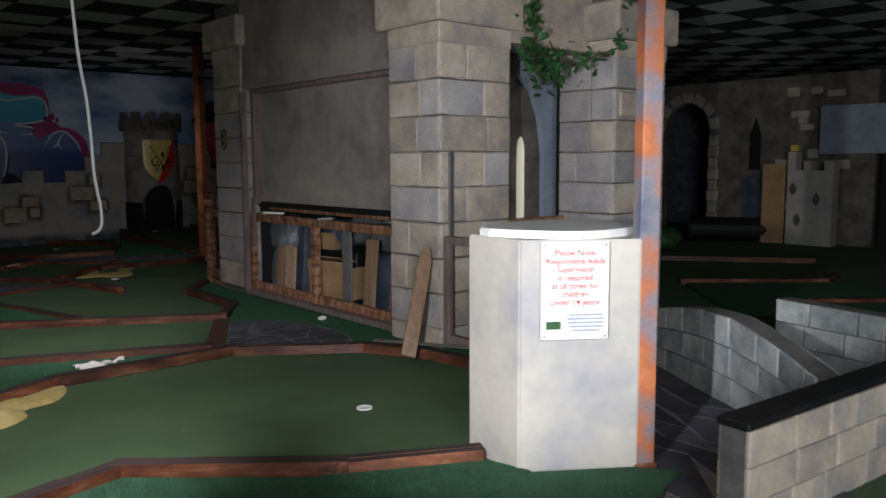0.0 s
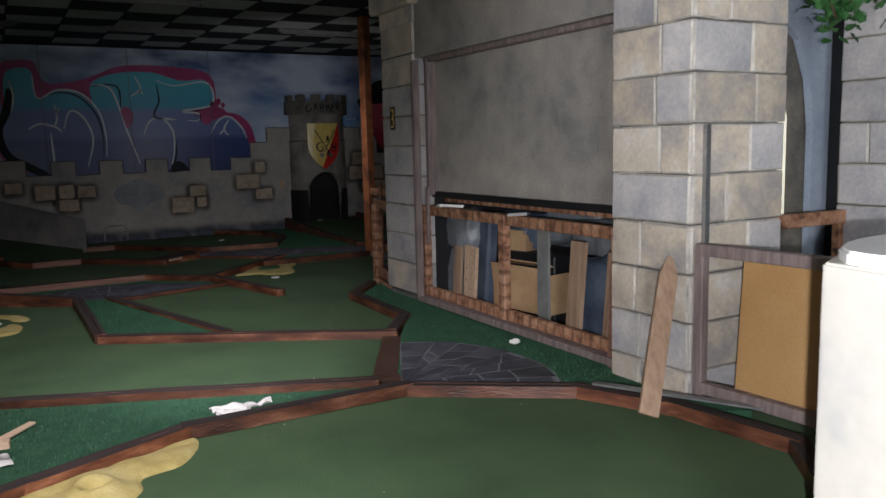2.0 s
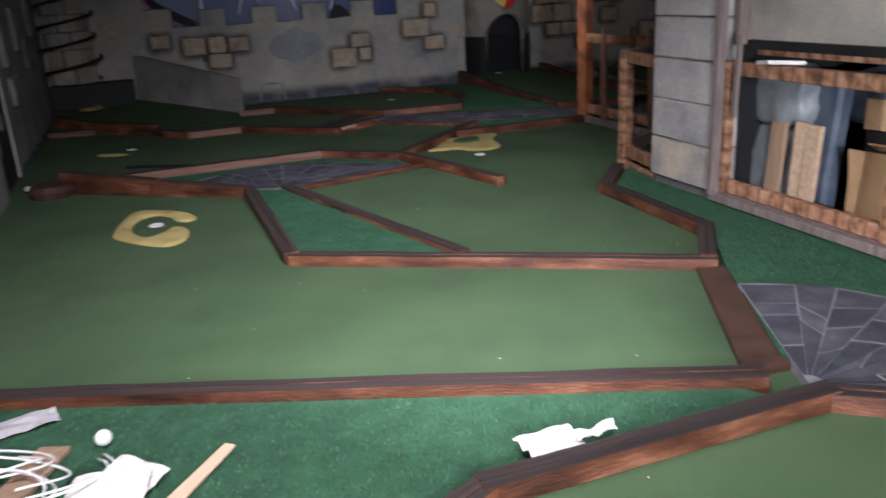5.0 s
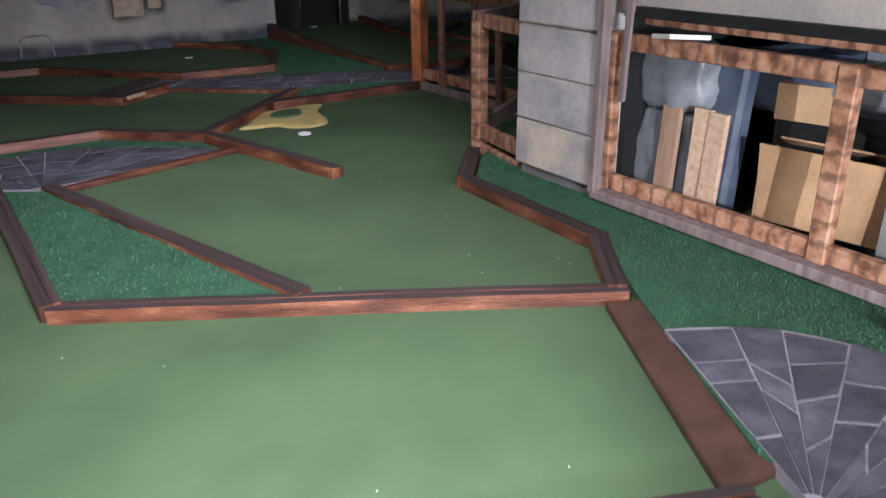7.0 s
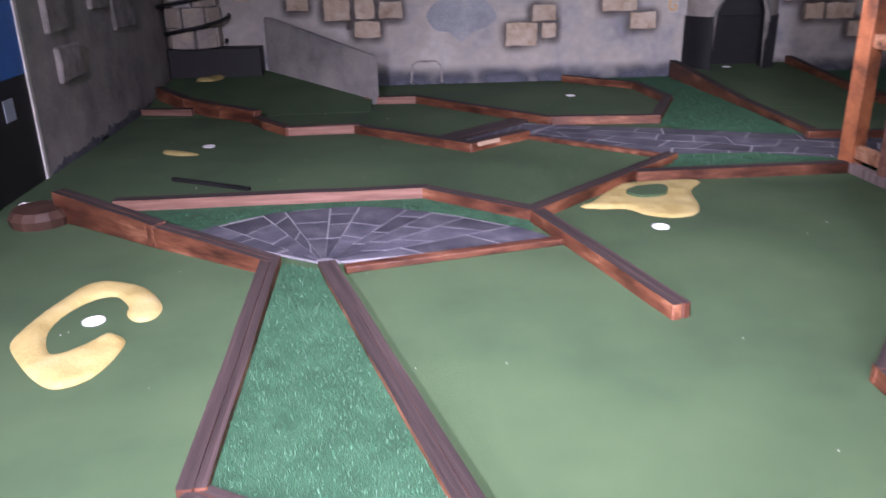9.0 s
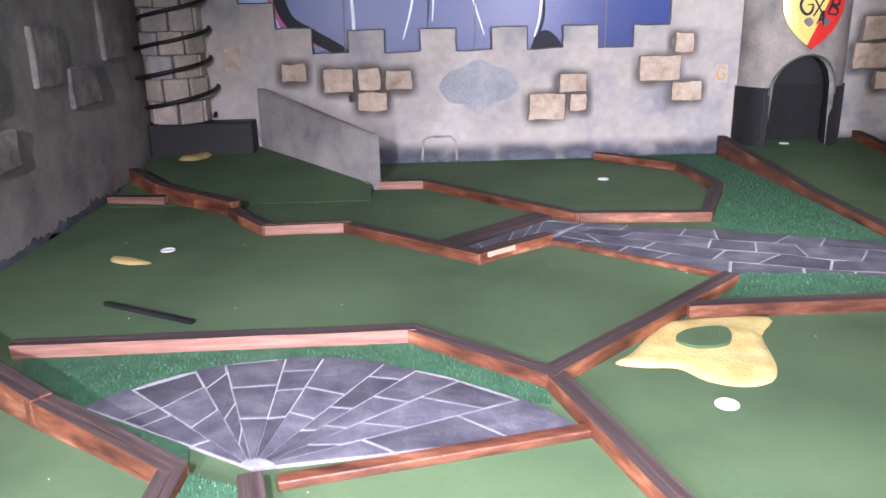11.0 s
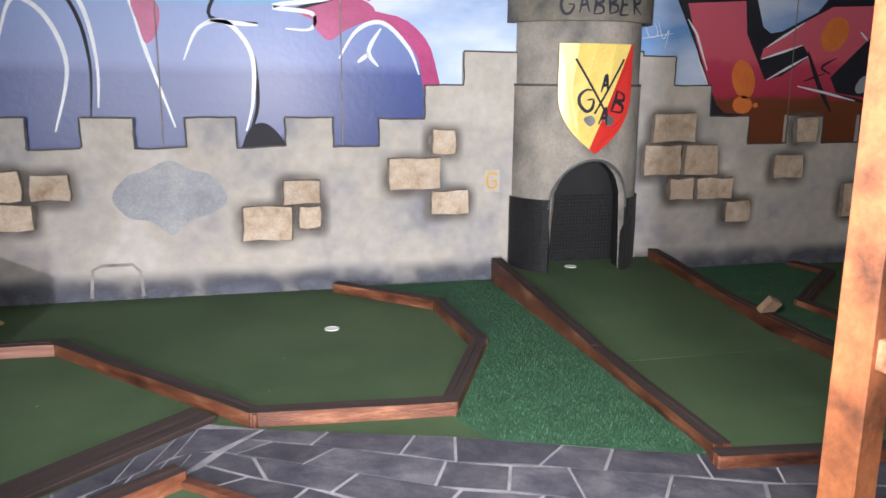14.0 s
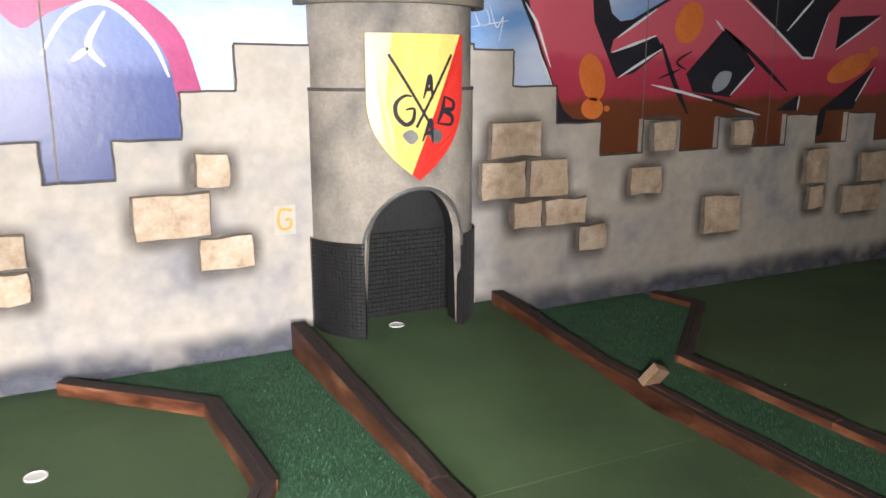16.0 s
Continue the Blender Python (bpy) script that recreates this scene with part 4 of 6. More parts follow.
def bunker(pts, z=0.0, height=0.02, crater=None, lumps=0.25):
    """A moulded yellow shape: domed from its rim, with soft lumps, and a crater if asked."""
    rim = [Vector(p) for p in smooth(pts, 4)]
    bm = bmesh.new()
    bm.faces.new([bm.verts.new((*p, z)) for p in rim])
    bmesh.ops.triangulate(bm, faces=bm.faces)
    for _ in range(4):
        bmesh.ops.subdivide_edges(bm, edges=[e for e in bm.edges if e.calc_length() > 0.03 and not e.is_boundary], cuts=1)
        bmesh.ops.triangulate(bm, faces=[f for f in bm.faces if len(f.verts) > 3])
    for v in bm.verts:
        p = v.co.xy
        gap = 1.0
        for a, b in zip(rim, rim[1:] + rim[:1]):
            d = b - a
            k = min(1.0, max(0.0, (p - a).dot(d) / max(d.length_squared, 1e-9)))
            gap = min(gap, (p - a - d * k).length)
        rise = 1 - math.exp(-gap / 0.018)
        v.co.z = z + 0.002 + height * rise * (1 + lumps * 2 * noise.noise(Vector((p.x * 7, p.y * 7, 3))))
        if crater:
            q = (p - Vector(crater)).length
            v.co.z += rise * height * (1.1 * math.exp(-((q - 0.07) / 0.035) ** 2) - 0.9 * math.exp(-(q / 0.045) ** 2))
    return solid("sand_bunker", bm, YELLOW, "yellow moulded bunker shape glued to the green carpet", "bunker", "yellow bunkers", shade=True)


bunker([(0.77, 9.25), (0.81, 9.5), (0.87, 9.68), (0.98, 9.73), (1.14, 9.65), (1.27, 9.45), (1.275, 9.32), (1.21, 9.29), (1.15, 9.36), (1.13, 9.45), (1.05, 9.555), (0.97, 9.54), (0.91, 9.45), (0.88, 9.33), (0.89, 9.2), (0.95, 9.06), (1.01, 9.04), (1.06, 9.1), (1.12, 9.19), (1.18, 9.17), (1.22, 9.1), (1.21, 8.95), (1.17, 8.83), (1.08, 8.78), (0.98, 8.85), (0.86, 9.0), (0.78, 9.13)], 0.0, 0.02)
bunker([(3.33, 10.55), (3.43, 10.65), (3.6, 10.88), (3.76, 10.99), (4.18, 10.99), (4.06, 10.78), (4.0, 10.49), (3.92, 10.34), (3.79, 10.3), (3.66, 10.36), (3.58, 10.48), (3.44, 10.5)])
solid("bunker_patch", prism(smooth([(3.64, 10.71), (3.72, 10.81), (3.88, 10.84), (3.91, 10.77), (3.85, 10.65), (3.71, 10.63)], 4), 0.0, 0.036), CARPET, "oval patch of green carpet in the yellow bunker", "carpet patch")
bunker([(1.02, 5.38), (1.21, 5.5), (1.38, 5.56), (1.63, 5.67), (1.85, 5.74), (1.86, 5.66), (1.82, 5.56), (1.73, 5.44), (1.57, 5.39), (1.55, 5.27), (1.48, 5.18), (1.36, 5.12), (1.19, 5.2), (1.05, 5.24)], 0.0, 0.03, (1.38, 5.33), 0.4)
solid("bunker_patch", prism([(1.38 + 0.034 * math.cos(a), 5.33 + 0.026 * math.sin(a)) for a in (2 * math.pi * k / 16 for k in range(16))], 0.0, 0.012), CARPET, "small round green hole in the yellow bunker", "carpet patch")
bunker([(0.56, 12.3), (0.7, 12.26), (0.85, 12.14), (0.72, 12.12), (0.58, 12.2)])
bunker([(0.28, 14.72), (0.42, 14.95), (0.56, 14.9), (0.46, 14.66)], 0.16, 0.035)
bunker([(1.9, 14.7), (2.04, 14.72), (2.08, 14.65), (2.02, 14.6), (1.9, 14.6)])
solid("carpet_strip", boxed((0.62, 0.03, 0.02), (1.1, 11.3, 0.01), (0, 0, -29)), BLACK, "thin dark batten lying on the carpet", "batten")

for p, q, w, h in (((2.03, 9.735), (3.1, 9.99), 0.06, 0.032), ((3.31, 12.33), (4.2, 11.55), 0.05, 0.03)):
    d = Vector(q) - Vector(p)
    solid("edging_strip", boxed((d.length, w, h), ((p[0] + q[0]) / 2, (p[1] + q[1]) / 2, h / 2), (0, 0, math.degrees(math.atan2(d.y, d.x))), bevel=0.004), WOOD_SIDE, "worn wooden edging strip along the slate path", "edging")


# ---- shutter building: columns, shutter, timber frame ----
def stone_block(w, h, d, seed, cool=False):
    bm = boxed((w, d, h))
    bmesh.ops.bevel(bm, geom=list(bm.edges), offset=random.uniform(0.006, 0.012), segments=1, affect="EDGES")
    bm.normal_update()
    for f in bm.faces:
        f.material_index = 0 if max(abs(c) for c in f.normal) > 0.95 else 1
    roughen(bm, 0.007, 7, seed)
    return mesh_of("stone_block", bm, (random.choice((STONE, STONE_COOL, STONE_COOL, STONE_COOL) if cool else (STONE, STONE, STONE_WARM, STONE_COOL)), STONE_EDGE))


def column(x0, x1, y0, y1, top, courses, label, cap=True, whole=""):
    t = thing("stone_column", label, "column", pose((x0 + x1) / 2, (y0 + y1) / 2, 0), "stone columns")
    w, d = x1 - x0, y1 - y0
    part("core", boxed((w - 0.05, d - 0.05, CEIL - 0.002), (0, 0, CEIL / 2)), STONE_CORE, t, "dark recessed joints")
    h = 0.256
    for c in range(courses):
        z = top - h * (c + 0.5)
        for face, span in (("w", d), ("s", w), ("n", w)):
            s = random.choice((0.36, 0.42, 0.6, 0.66)) if random.random() < 0.85 and face not in whole else 1.0
            runs = ((0, s), (s, 1)) if s < 1 else ((0, 1),)
            for u0, u1 in runs:
                ln = span * (u1 - u0) - 0.008
                at = -span / 2 + span * (u0 + u1) / 2
                me = stone_block(ln, h - 0.006, 0.04, c * 3 + u0 * 11, bool(whole))
                if face == "w":
                    piece("stone_block", me, t, pose(-w / 2 + 0.01, at, z, 0, 0, 90))
                elif face == "s":
                    piece("stone_block", me, t, pose(at, -d / 2 + 0.012, z))
                else:
                    piece("stone_block", me, t, pose(at, d / 2 - 0.012, z))
    if cap:
        part("capital", boxed((w + 0.16, d + 0.16, 0.3), (0, 0, top + 0.28), bevel=0.02), STONE, t, "flat stone-painted capital")
        part("neck", boxed((w + 0.02, d + 0.02, 0.16), (0, 0, top + 0.07), bevel=0.01), STONE, t)
    return t


column(4.17, 4.87, 4.8, 5.38, 2.225, 9, "square column of painted tan stone blocks with dark joints")
column(4.24, 4.8, 7.9, 8.52, 2.4, 9, "square column of painted tan stone blocks with a number plaque", whole="w")
column(5.8, 6.5, 4.52, 5.1, 2.225, 9, "square column of painted tan stone blocks hung with ivy", whole="s")
solid("raised_stone", boxed((0.3, 0.035, 0.2), (5.99, 4.505, 1.84), bevel=0.012), STONE_WARM, "pale raised stone panel set on the ivy-hung column", "stone")
solid("number_plaque", boxed((0.012, 0.085, 0.2), (4.215, 8.28, 1.62), bevel=0.003), BROWN, "small brown plaque with a yellow numeral on the column", "plaque")
bm = bmesh.new()
strip(bm, smooth([(8.3, 1.69), (8.26, 1.69), (8.25, 1.64), (8.28, 1.62), (8.25, 1.6), (8.26, 1.55), (8.3, 1.55)], 3, False), 0.018, 0, False)
bm.transform(Matrix(((0, 1, 0, 4.207), (1, 0, 0, 0), (0, 0, 1, 0), (0, 0, 0, 1))))
bmesh.ops.recalc_face_normals(bm, faces=bm.faces)
part("numeral", bm, GOLD, bpy.data.objects["number_plaque"], "yellow numeral 3").matrix_parent_inverse = bpy.data.objects["number_plaque"].matrix_world.inverted()

structure("wall_shutter", boxed((0.3, 2.56, CEIL - 2.1), (4.4, 6.64, (CEIL + 2.1) / 2)), PANEL, "grey painted wall above the shutter")
structure("wall_lintel", boxed((0.95, 0.4, CEIL - 2.27), (5.34, 4.98, (CEIL + 2.27) / 2)), STONE, "stone-painted lintel between the columns")
t = thing("serving_shutter", "closed grey painted serving shutter in a dark frame", "shutter", pose(4.42, 6.64, 0))
part("panel", boxed((0.04, 2.5, 1.12), (0, 0, 1.55)), PANEL, t)
part("top_frame", boxed((0.08, 2.52, 0.05), (-0.06, 0, 2.09), bevel=0.008), TRIM, t)
part("side_frame", boxed((0.09, 0.06, 1.14), (-0.06, 1.2, 1.53), bevel=0.008), TRIM, t)
part("side_frame", boxed((0.06, 0.05, 2.0), (-0.19, 1.23, 1.08), bevel=0.008), TRIM, t)
part("sill", boxed((0.07, 2.46, 0.05), (-0.02, 0, 0.965)), BLACK, t, "blackened sill")
part("stick", boxed((0.022, 0.03, 0.47), (-0.17, 1.1, 0.8), (2, 0, 0)), TRIM, t, "loose grey stick")

t = thing("counter_frame", "scorched open timber counter frame below the shutter", "counter frame", pose(4.3, 6.64, 0))
for y, w in ((1.22, 0.065), (0.04, 0.08), (-1.16, 0.07)):
    part("post", boxed((0.06, w, 0.82), (0, y, 0.46), (random.uniform(-1, 1), 0, 0), bevel=0.006), CHAR_UP, t)
for z, x in ((0.835, 0.0), (0.14, 0.0)):
    part("rail", boxed((0.05, 2.48, 0.078), (x + 0.005, 0.03, z), bevel=0.006), CHAR_ALONG, t)
part("back_rail", boxed((0.05, 2.42, 0.07), (0.2, 0, 0.93), bevel=0.006), CHAR_ALONG, t)
part("sole_board", boxed((0.1, 2.5, 0.05), (-0.04, 0, 0.075), bevel=0.006), TRIM, t, "grey sole board")
part("tile_fragment", boxed((0.16, 0.2, 0.02), (0.02, 0.85, 0.885), (4, 6, 70)), PAPER, t, "loose pale board scrap")
part("tile_fragment", boxed((0.1, 0.14, 0.02), (0.0, -0.15, 0.885), (-4, 3, 40)), STEEL, t)
part("bead", boxed((0.03, 0.05, 0.85), (-0.06, -1.2, 0.45), (3, 0, 0)), WOOD_PALE, t, "split pale trim against the column")

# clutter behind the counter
# store walls added; their black and dark colours hold the unlit depth
structure("wall_store", boxed((0.1, 3.4, CEIL), (6.1, 6.9, CEIL / 2)), BLACK, "added back wall, black for the dark of the store behind the shutter")
structure("wall_store_1", boxed((1.2, 0.04, CEIL), (5.0, 7.872, CEIL / 2)), BLACK, "added side panel, black for the dark of the store")
structure("wall_store_2", boxed((1.75, 0.1, CEIL), (5.74, 5.47, CEIL / 2)), TOWER_TOP, "stone-painted wall behind the columns, coloured dark for the dim bay")
def sack(at, size, seed, label, material=None):
    bm = bmesh.new()
    bmesh.ops.create_cube(bm, size=1.0)
    bmesh.ops.subdivide_edges(bm, edges=list(bm.edges), cuts=9, use_grid_fill=True)
    for v in bm.verts:
        q = v.co.normalized() * 0.5
        v.co = v.co.lerp(q, 0.45)
        v.co = Vector((v.co.x * size[0], v.co.y * size[1], v.co.z * size[2]))
        fold = noise.noise(v.co * 7 + Vector((seed, 0, 0))) * 0.04 + abs(noise.noise(v.co * 13 + Vector((0, seed, 0)))) * 0.045
        v.co += v.co.normalized() * fold + Vector(at)
        v.co.z = max(v.co.z, at[2] - size[2] * 0.45)
    return solid("plastic_sack", bm, material or SACK, label, "sack", shade=True)


sack((4.6, 7.7, 0.26), (0.2, 0.36, 0.56), 1, "crumpled grey plastic sack behind the counter")
sack((4.6, 7.68, 0.66), (0.24, 0.42, 0.34), 5, "crumpled pale grey plastic sack on top of another")
sack((4.82, 7.2, 0.68), (0.3, 0.5, 0.3), 9, "shiny dark blue plastic sack behind the boards", NAVY)
sack((4.72, 6.02, 0.3), (0.3, 0.4, 0.6), 14, "dark plastic sack between two brown boards", NAVY)
sack((5.0, 6.3, 0.68), (0.34, 0.6, 0.26), 17, "crumpled clear plastic sheet over the rubbish")
solid("dust_sheet", roughen(boxed((0.1, 0.36, 0.8), (4.62, 7.5, 0.4), (0, 4, 0), bevel=0.02), 0.03, 5), NAVY, "dark blue cloth hanging in the store", "cloth")
solid("standing_board", boxed((0.03, 0.1, 0.53), (4.46, 7.62, 0.27), (0, 4, 0)), PLANK, "upright tan board offcut", "board")
solid("standing_board", boxed((0.03, 0.09, 0.55), (4.43, 7.33, 0.28), (0, 4, 0)), RAW, "narrow pale board offcut standing up", "board")
solid("standing_board", boxed((0.03, 0.09, 0.56), (4.44, 7.42, 0.28), (0, 3, 0)), RAW, "narrow pale board offcut standing up", "board")
solid("standing_board", boxed((0.03, 0.14, 0.72), (4.45, 6.05, 0.36), (0, 5, 0)), PLANK, "brown board standing at the column", "board")
solid("standing_board", boxed((0.03, 0.1, 0.68), (4.45, 5.7, 0.34), (0, 5, 0)), PLANK, "brown board standing at the column", "board")
t = thing("cardboard_box", "torn open brown cardboard box", "box", pose(4.74, 6.86, 0.0, 0, 0, 8))
part("wall_panel", boxed((0.01, 0.6, 0.36), (-0.2, 0, 0.28), (0, -8, 0)), CARD, t)
part("wall_panel", boxed((0.4, 0.01, 0.32), (0, 0.3, 0.26)), CARD, t)
part("wall_panel", boxed((0.4, 0.01, 0.3), (0, -0.3, 0.26)), CARD, t)
part("flap", boxed((0.2, 0.5, 0.01), (-0.06, 0, 0.44), (0, 25, 0)), CARD, t)
solid("cardboard_box", boxed((0.2, 0.24, 0.16), (4.74, 7.08, 0.62), (0, 0, 14)), CARD, "small brown cardboard carton", "box")
solid("crate", boxed((0.4, 0.6, 0.54), (4.86, 6.9, 0.27), (0, 0, 4), bevel=0.01), BLACK, "dark crate under the machine", "crate")
t = thing("old_machine", "grey casing of a discarded machine with pipes", "machine", pose(5.15, 6.75, 0))
part("casing", boxed((0.42, 0.55, 0.3), (0, 0, 0.72), (0, 0, 8), bevel=0.03), GREYPLASTIC, t)
part("stand", boxed((0.4, 0.5, 0.57), (0, 0, 0.285)), BLACK, t)
b = bmesh.new()
tube(b, [(-0.25, 0.3, 0.65), (-0.25, 0.05, 0.66), (-0.22, -0.3, 0.74)], 0.075, 14)
part("pipe", b, SACK, t, "pale grey pipe")
b = bmesh.new()
tube(b, smooth([(-0.3, -0.35, 0.85), (-0.28, -0.1, 0.92), (-0.1, 0.1, 0.9), (0.1, 0.2, 0.93)], 5, False), 0.015)
part("hose", b, BLACK, t)
solid("standing_board", boxed((0.02, 0.13, 0.78), (4.52, 6.5, 0.39)), DUSTY, "dull white board standing in the store", "board")

# leaning plank, hatch frame and metal strip at the near column
t = thing("leaning_plank", "broken pine plank leaning against the column", "plank", pose(3.72, 4.62, 0.09))
bm = boxed((0.1, 0.022, 0.82), (0, 0, 0.41), bevel=0.002)
bmesh.ops.subdivide_edges(bm, edges=[e for e in bm.edges if abs(e.verts[0].co.z - e.verts[1].co.z) > 0.4], cuts=8)
for v in bm.verts:
    if v.co.z > 0.78:
        v.co.x *= 0.35
        v.co.z += 0.05 * noise.noise(v.co * 60)
d = Vector((4.14 - 3.72, 4.89 - 4.62, 0.76))
bm.transform((d.to_track_quat("Z", "Y").to_matrix().to_4x4()) @ pose(0, 0, 0, 0, 0, 38))
part("board", bm, PLANK, t)
t = thing("hatch_frame", "open grey-brown hatch frame with a tan hardboard sheet inside", "hatch", pose(4.19, 4.74, 0.0, 0, 0, -86))
part("post", boxed((0.055, 0.055, 0.78), (0.0, 0, 0.44), bevel=0.005), TRIM, t)
part("post", boxed((0.055, 0.055, 0.78), (1.25, 0, 0.44), bevel=0.005), TRIM, t)
part("top_rail", boxed((1.3, 0.06, 0.06), (0.63, 0, 0.83), bevel=0.005), TRIM, t)
part("bottom_rail", boxed((1.3, 0.06, 0.06), (0.63, 0, 0.12), bevel=0.005), TRIM, t)
bm = boxed((0.75, 0.008, 0.7), (0.58, 0.036, 0.46), (0, 3, 0))
part("hardboard_sheet", bm, HARDBOARD, t, "tan hardboard sheet")
solid("metal_strip", boxed((0.9, 0.05, 0.012), (4.02, 4.72, 0.105), (0, 0, -62), bevel=0.002), STEEL, "grey metal edging strip lying on the border", "metal strip")
solid("metal_strip", boxed((0.03, 0.025, 0.9), (4.25, 4.775, 1.0)), STEEL, "dark thin upright strip fixed to the column", "metal strip")

# plinth with notice, and the painted post
HEX = (3.44, 3.08)
t = thing("plinth", "cream six-sided plinth with grey stains and a white lid", "plinth", pose(*HEX, 0))
corner = Vector((2.975 - HEX[0], 2.9 - HEX[1]))
hexagon = [corner]
for k, side in enumerate((0.54, 0.37, 0.54, 0.37, 0.54)):
    q = radians(-36.6 + 60 * k)
    hexagon.append(hexagon[-1] + Vector((math.cos(q), math.sin(q))) * side)
bm = prism([tuple(v) for v in hexagon], 0.0, 1.05, 0.0)
bmesh.ops.bevel(bm, geom=list(bm.edges), offset=0.008, segments=2, affect="EDGES")
part("body", bm, CREAM, t)
lid = [(0.38 * math.cos(a) * (1 + 0.12 * math.sin(3 * a)), 0.36 * math.sin(a) * (1 + 0.1 * math.cos(2 * a))) for a in (2 * math.pi * k / 26 for k in range(26))]
mid = sum(hexagon, Vector((0, 0))) / 6
lid = [(mid.x + x, mid.y + y) for x, y in lid]
part("lid", prism(lid, 1.05, 1.085, 0.008), WHITE, t, "chipped white curved lid")
p0, p1 = Vector((2.975, 2.893)), Vector((3.373, 2.61))
u = (p1 - p0).normalized()
ang = math.degrees(math.atan2(u.y, u.x))
c = p0 + u * 0.235
# notice on the plinth face
t = thing("notice_board", "white plastic notice with red and blue print", "notice", pose(c.x, c.y, 0.83, 0, 0, ang))
plate = part("plate", boxed((0.3, 0.006, 0.43), (0, -0.022, 0), bevel=0.0028), WHITE, t)


def text(body, size, at, material, parent, name="print", bold=0.0004):
    cu = bpy.data.curves.new(name, "FONT")
    cu.body, cu.size, cu.align_x, cu.extrude, cu.offset = body, size, "CENTER", 0.0006, bold
    ob = bpy.data.objects.new(name, cu)
    scene.collection.objects.link(ob)
    bpy.context.view_layer.update()
    me = bpy.data.meshes.new_from_object(ob.evaluated_get(bpy.context.evaluated_depsgraph_get()))
    bpy.data.objects.remove(ob)
    me.materials.clear()
    me.materials.append(material)
    made = new(name, me)
    made.parent, made.matrix_local = parent, pose(*at, 90)
    return made


for k, line in enumerate(("Please Note:", "Responsible Adult", "Supervision", "is required", "at all times for", "children", "under 14 years")):
    text(line, 0.036, (0.0, -0.0265, 0.155 - k * 0.036), RED, plate)
for k, w in enumerate((0.15, 0.17, 0.16, 0.15, 0.12)):
    part("print_bar", boxed((w, 0.001, 0.008), (0.05, -0.0262, -0.105 - k * 0.017)), PALEBLUE, plate)
part("print_bar", boxed((0.065, 0.001, 0.035), (-0.095, -0.0262, -0.15)), LEAF, plate, "small green emblem")
for sx in (-0.135, 0.135):
    for sz in (-0.2, 0.2):
        part("screw", lathe(bmesh.new(), [(0.006, 0), (0.005, 0.003)], 8, m=pose(sx, -0.025, sz, 90)), STEEL, plate)
t = thing("square_post", "square post with peeling orange and blue-grey paint", "post", pose(3.47, 2.6, 0))
bm = boxed((0.09, 0.09, CEIL), (0, 0, CEIL / 2), (0, 0, 0), bevel=0.006)
bm.transform(pose(0, 0, 0, 0, 0, -30))
part("shaft", bm, RUST, t)
part("foot", boxed((0.11, 0.11, 0.03), (0, 0, 0.015), (0, 0, -30), bevel=0.004), WOOD_SIDE, t)

# hanging white cable
b = bmesh.new()
tube(b, smooth([(0.9, 1.9, CEIL), (0.905, 1.92, 1.9), (0.912, 1.92, 1.61), (0.914, 1.884, 1.48), (0.918, 1.884, 1.38), (0.926, 1.885, 1.32), (0.922, 1.88, 1.292), (0.908, 1.878, 1.283)], 6, False), 0.0028)
solid("hanging_cable", b, WHITE, "white electric cable hanging from the ceiling", "cable", shade=True)

# ---- timber fence past the second column ----
def run(t, name, p, q, w, h, material=CHAR, label=""):
    p, q = Vector(p), Vector(q)
    d = q - p
    bm = boxed((d.length, w, h), (d.length / 2, 0, 0), bevel=0.004)
    bm.transform(Matrix.Translation(p) @ pose(0, 0, 0, 0, -math.degrees(math.atan2(d.z, math.hypot(d.x, d.y))), math.degrees(math.atan2(d.y, d.x))))
    part(name, bm, material, t, label)


t = thing("timber_fence", "low corner fence of scorched pine posts and rails", "fence")
part("post", boxed((0.085, 0.07, 0.8), (4.4, 9.09, 0.42), (0, 0, 10), bevel=0.005), CHAR_UP, t)
part("post", boxed((0.06, 0.07, 0.76), (4.8, 8.75, 0.38), bevel=0.005), CHAR_UP, t)
for z, h in ((0.82, 0.08), (0.14, 0.085), (0.03, 0.06)):
    run(t, "rail", (4.41, 9.13, z), (4.31, 8.54, z), 0.05, h, CHAR_ALONG)
run(t, "rail", (4.4, 9.13, 0.83), (5.2, 9.5, 0.83), 0.06, 0.07, TRIM, "grey-brown rail")
run(t, "rail", (4.42, 9.15, 0.12), (5.2, 9.55, 0.2), 0.05, 0.1, TRIM, "grey-brown rail")
t = thing("picket_fence", "low picket fence with pointed pale stakes on scorched rails", "fence")
run(t, "rail", (5.25, 11.1, 0.82), (5.3, 9.3, 0.82), 0.05, 0.085)
run(t, "rail", (5.25, 11.1, 0.13), (5.3, 9.3, 0.13), 0.05, 0.085)
run(t, "rail", (5.22, 11.1, 0.03), (5.26, 9.3, 0.03), 0.06, 0.06, TRIM)
for y, h in ((10.75, 0.95), (10.3, 0.95), (9.95, 0.93), (9.6, 0.5)):
    bm = boxed((0.03, 0.06, h), (0, 0, h / 2), bevel=0.003)
    bmesh.ops.subdivide_edges(bm, edges=[e for e in bm.edges if abs(e.verts[0].co.z - e.verts[1].co.z) > 0.3], cuts=9)
    for v in bm.verts:
        if v.co.z > h - 0.004:
            v.co.y *= 0.1
    bm.transform(pose(5.225, y, 0.0, random.uniform(-3, 1)))
    part("stake", bm, WOOD_PALE, t, "pointed pale stake")
t = thing("square_post", "tall square post with peeling orange paint", "post", pose(5.24, 11.12, 0))
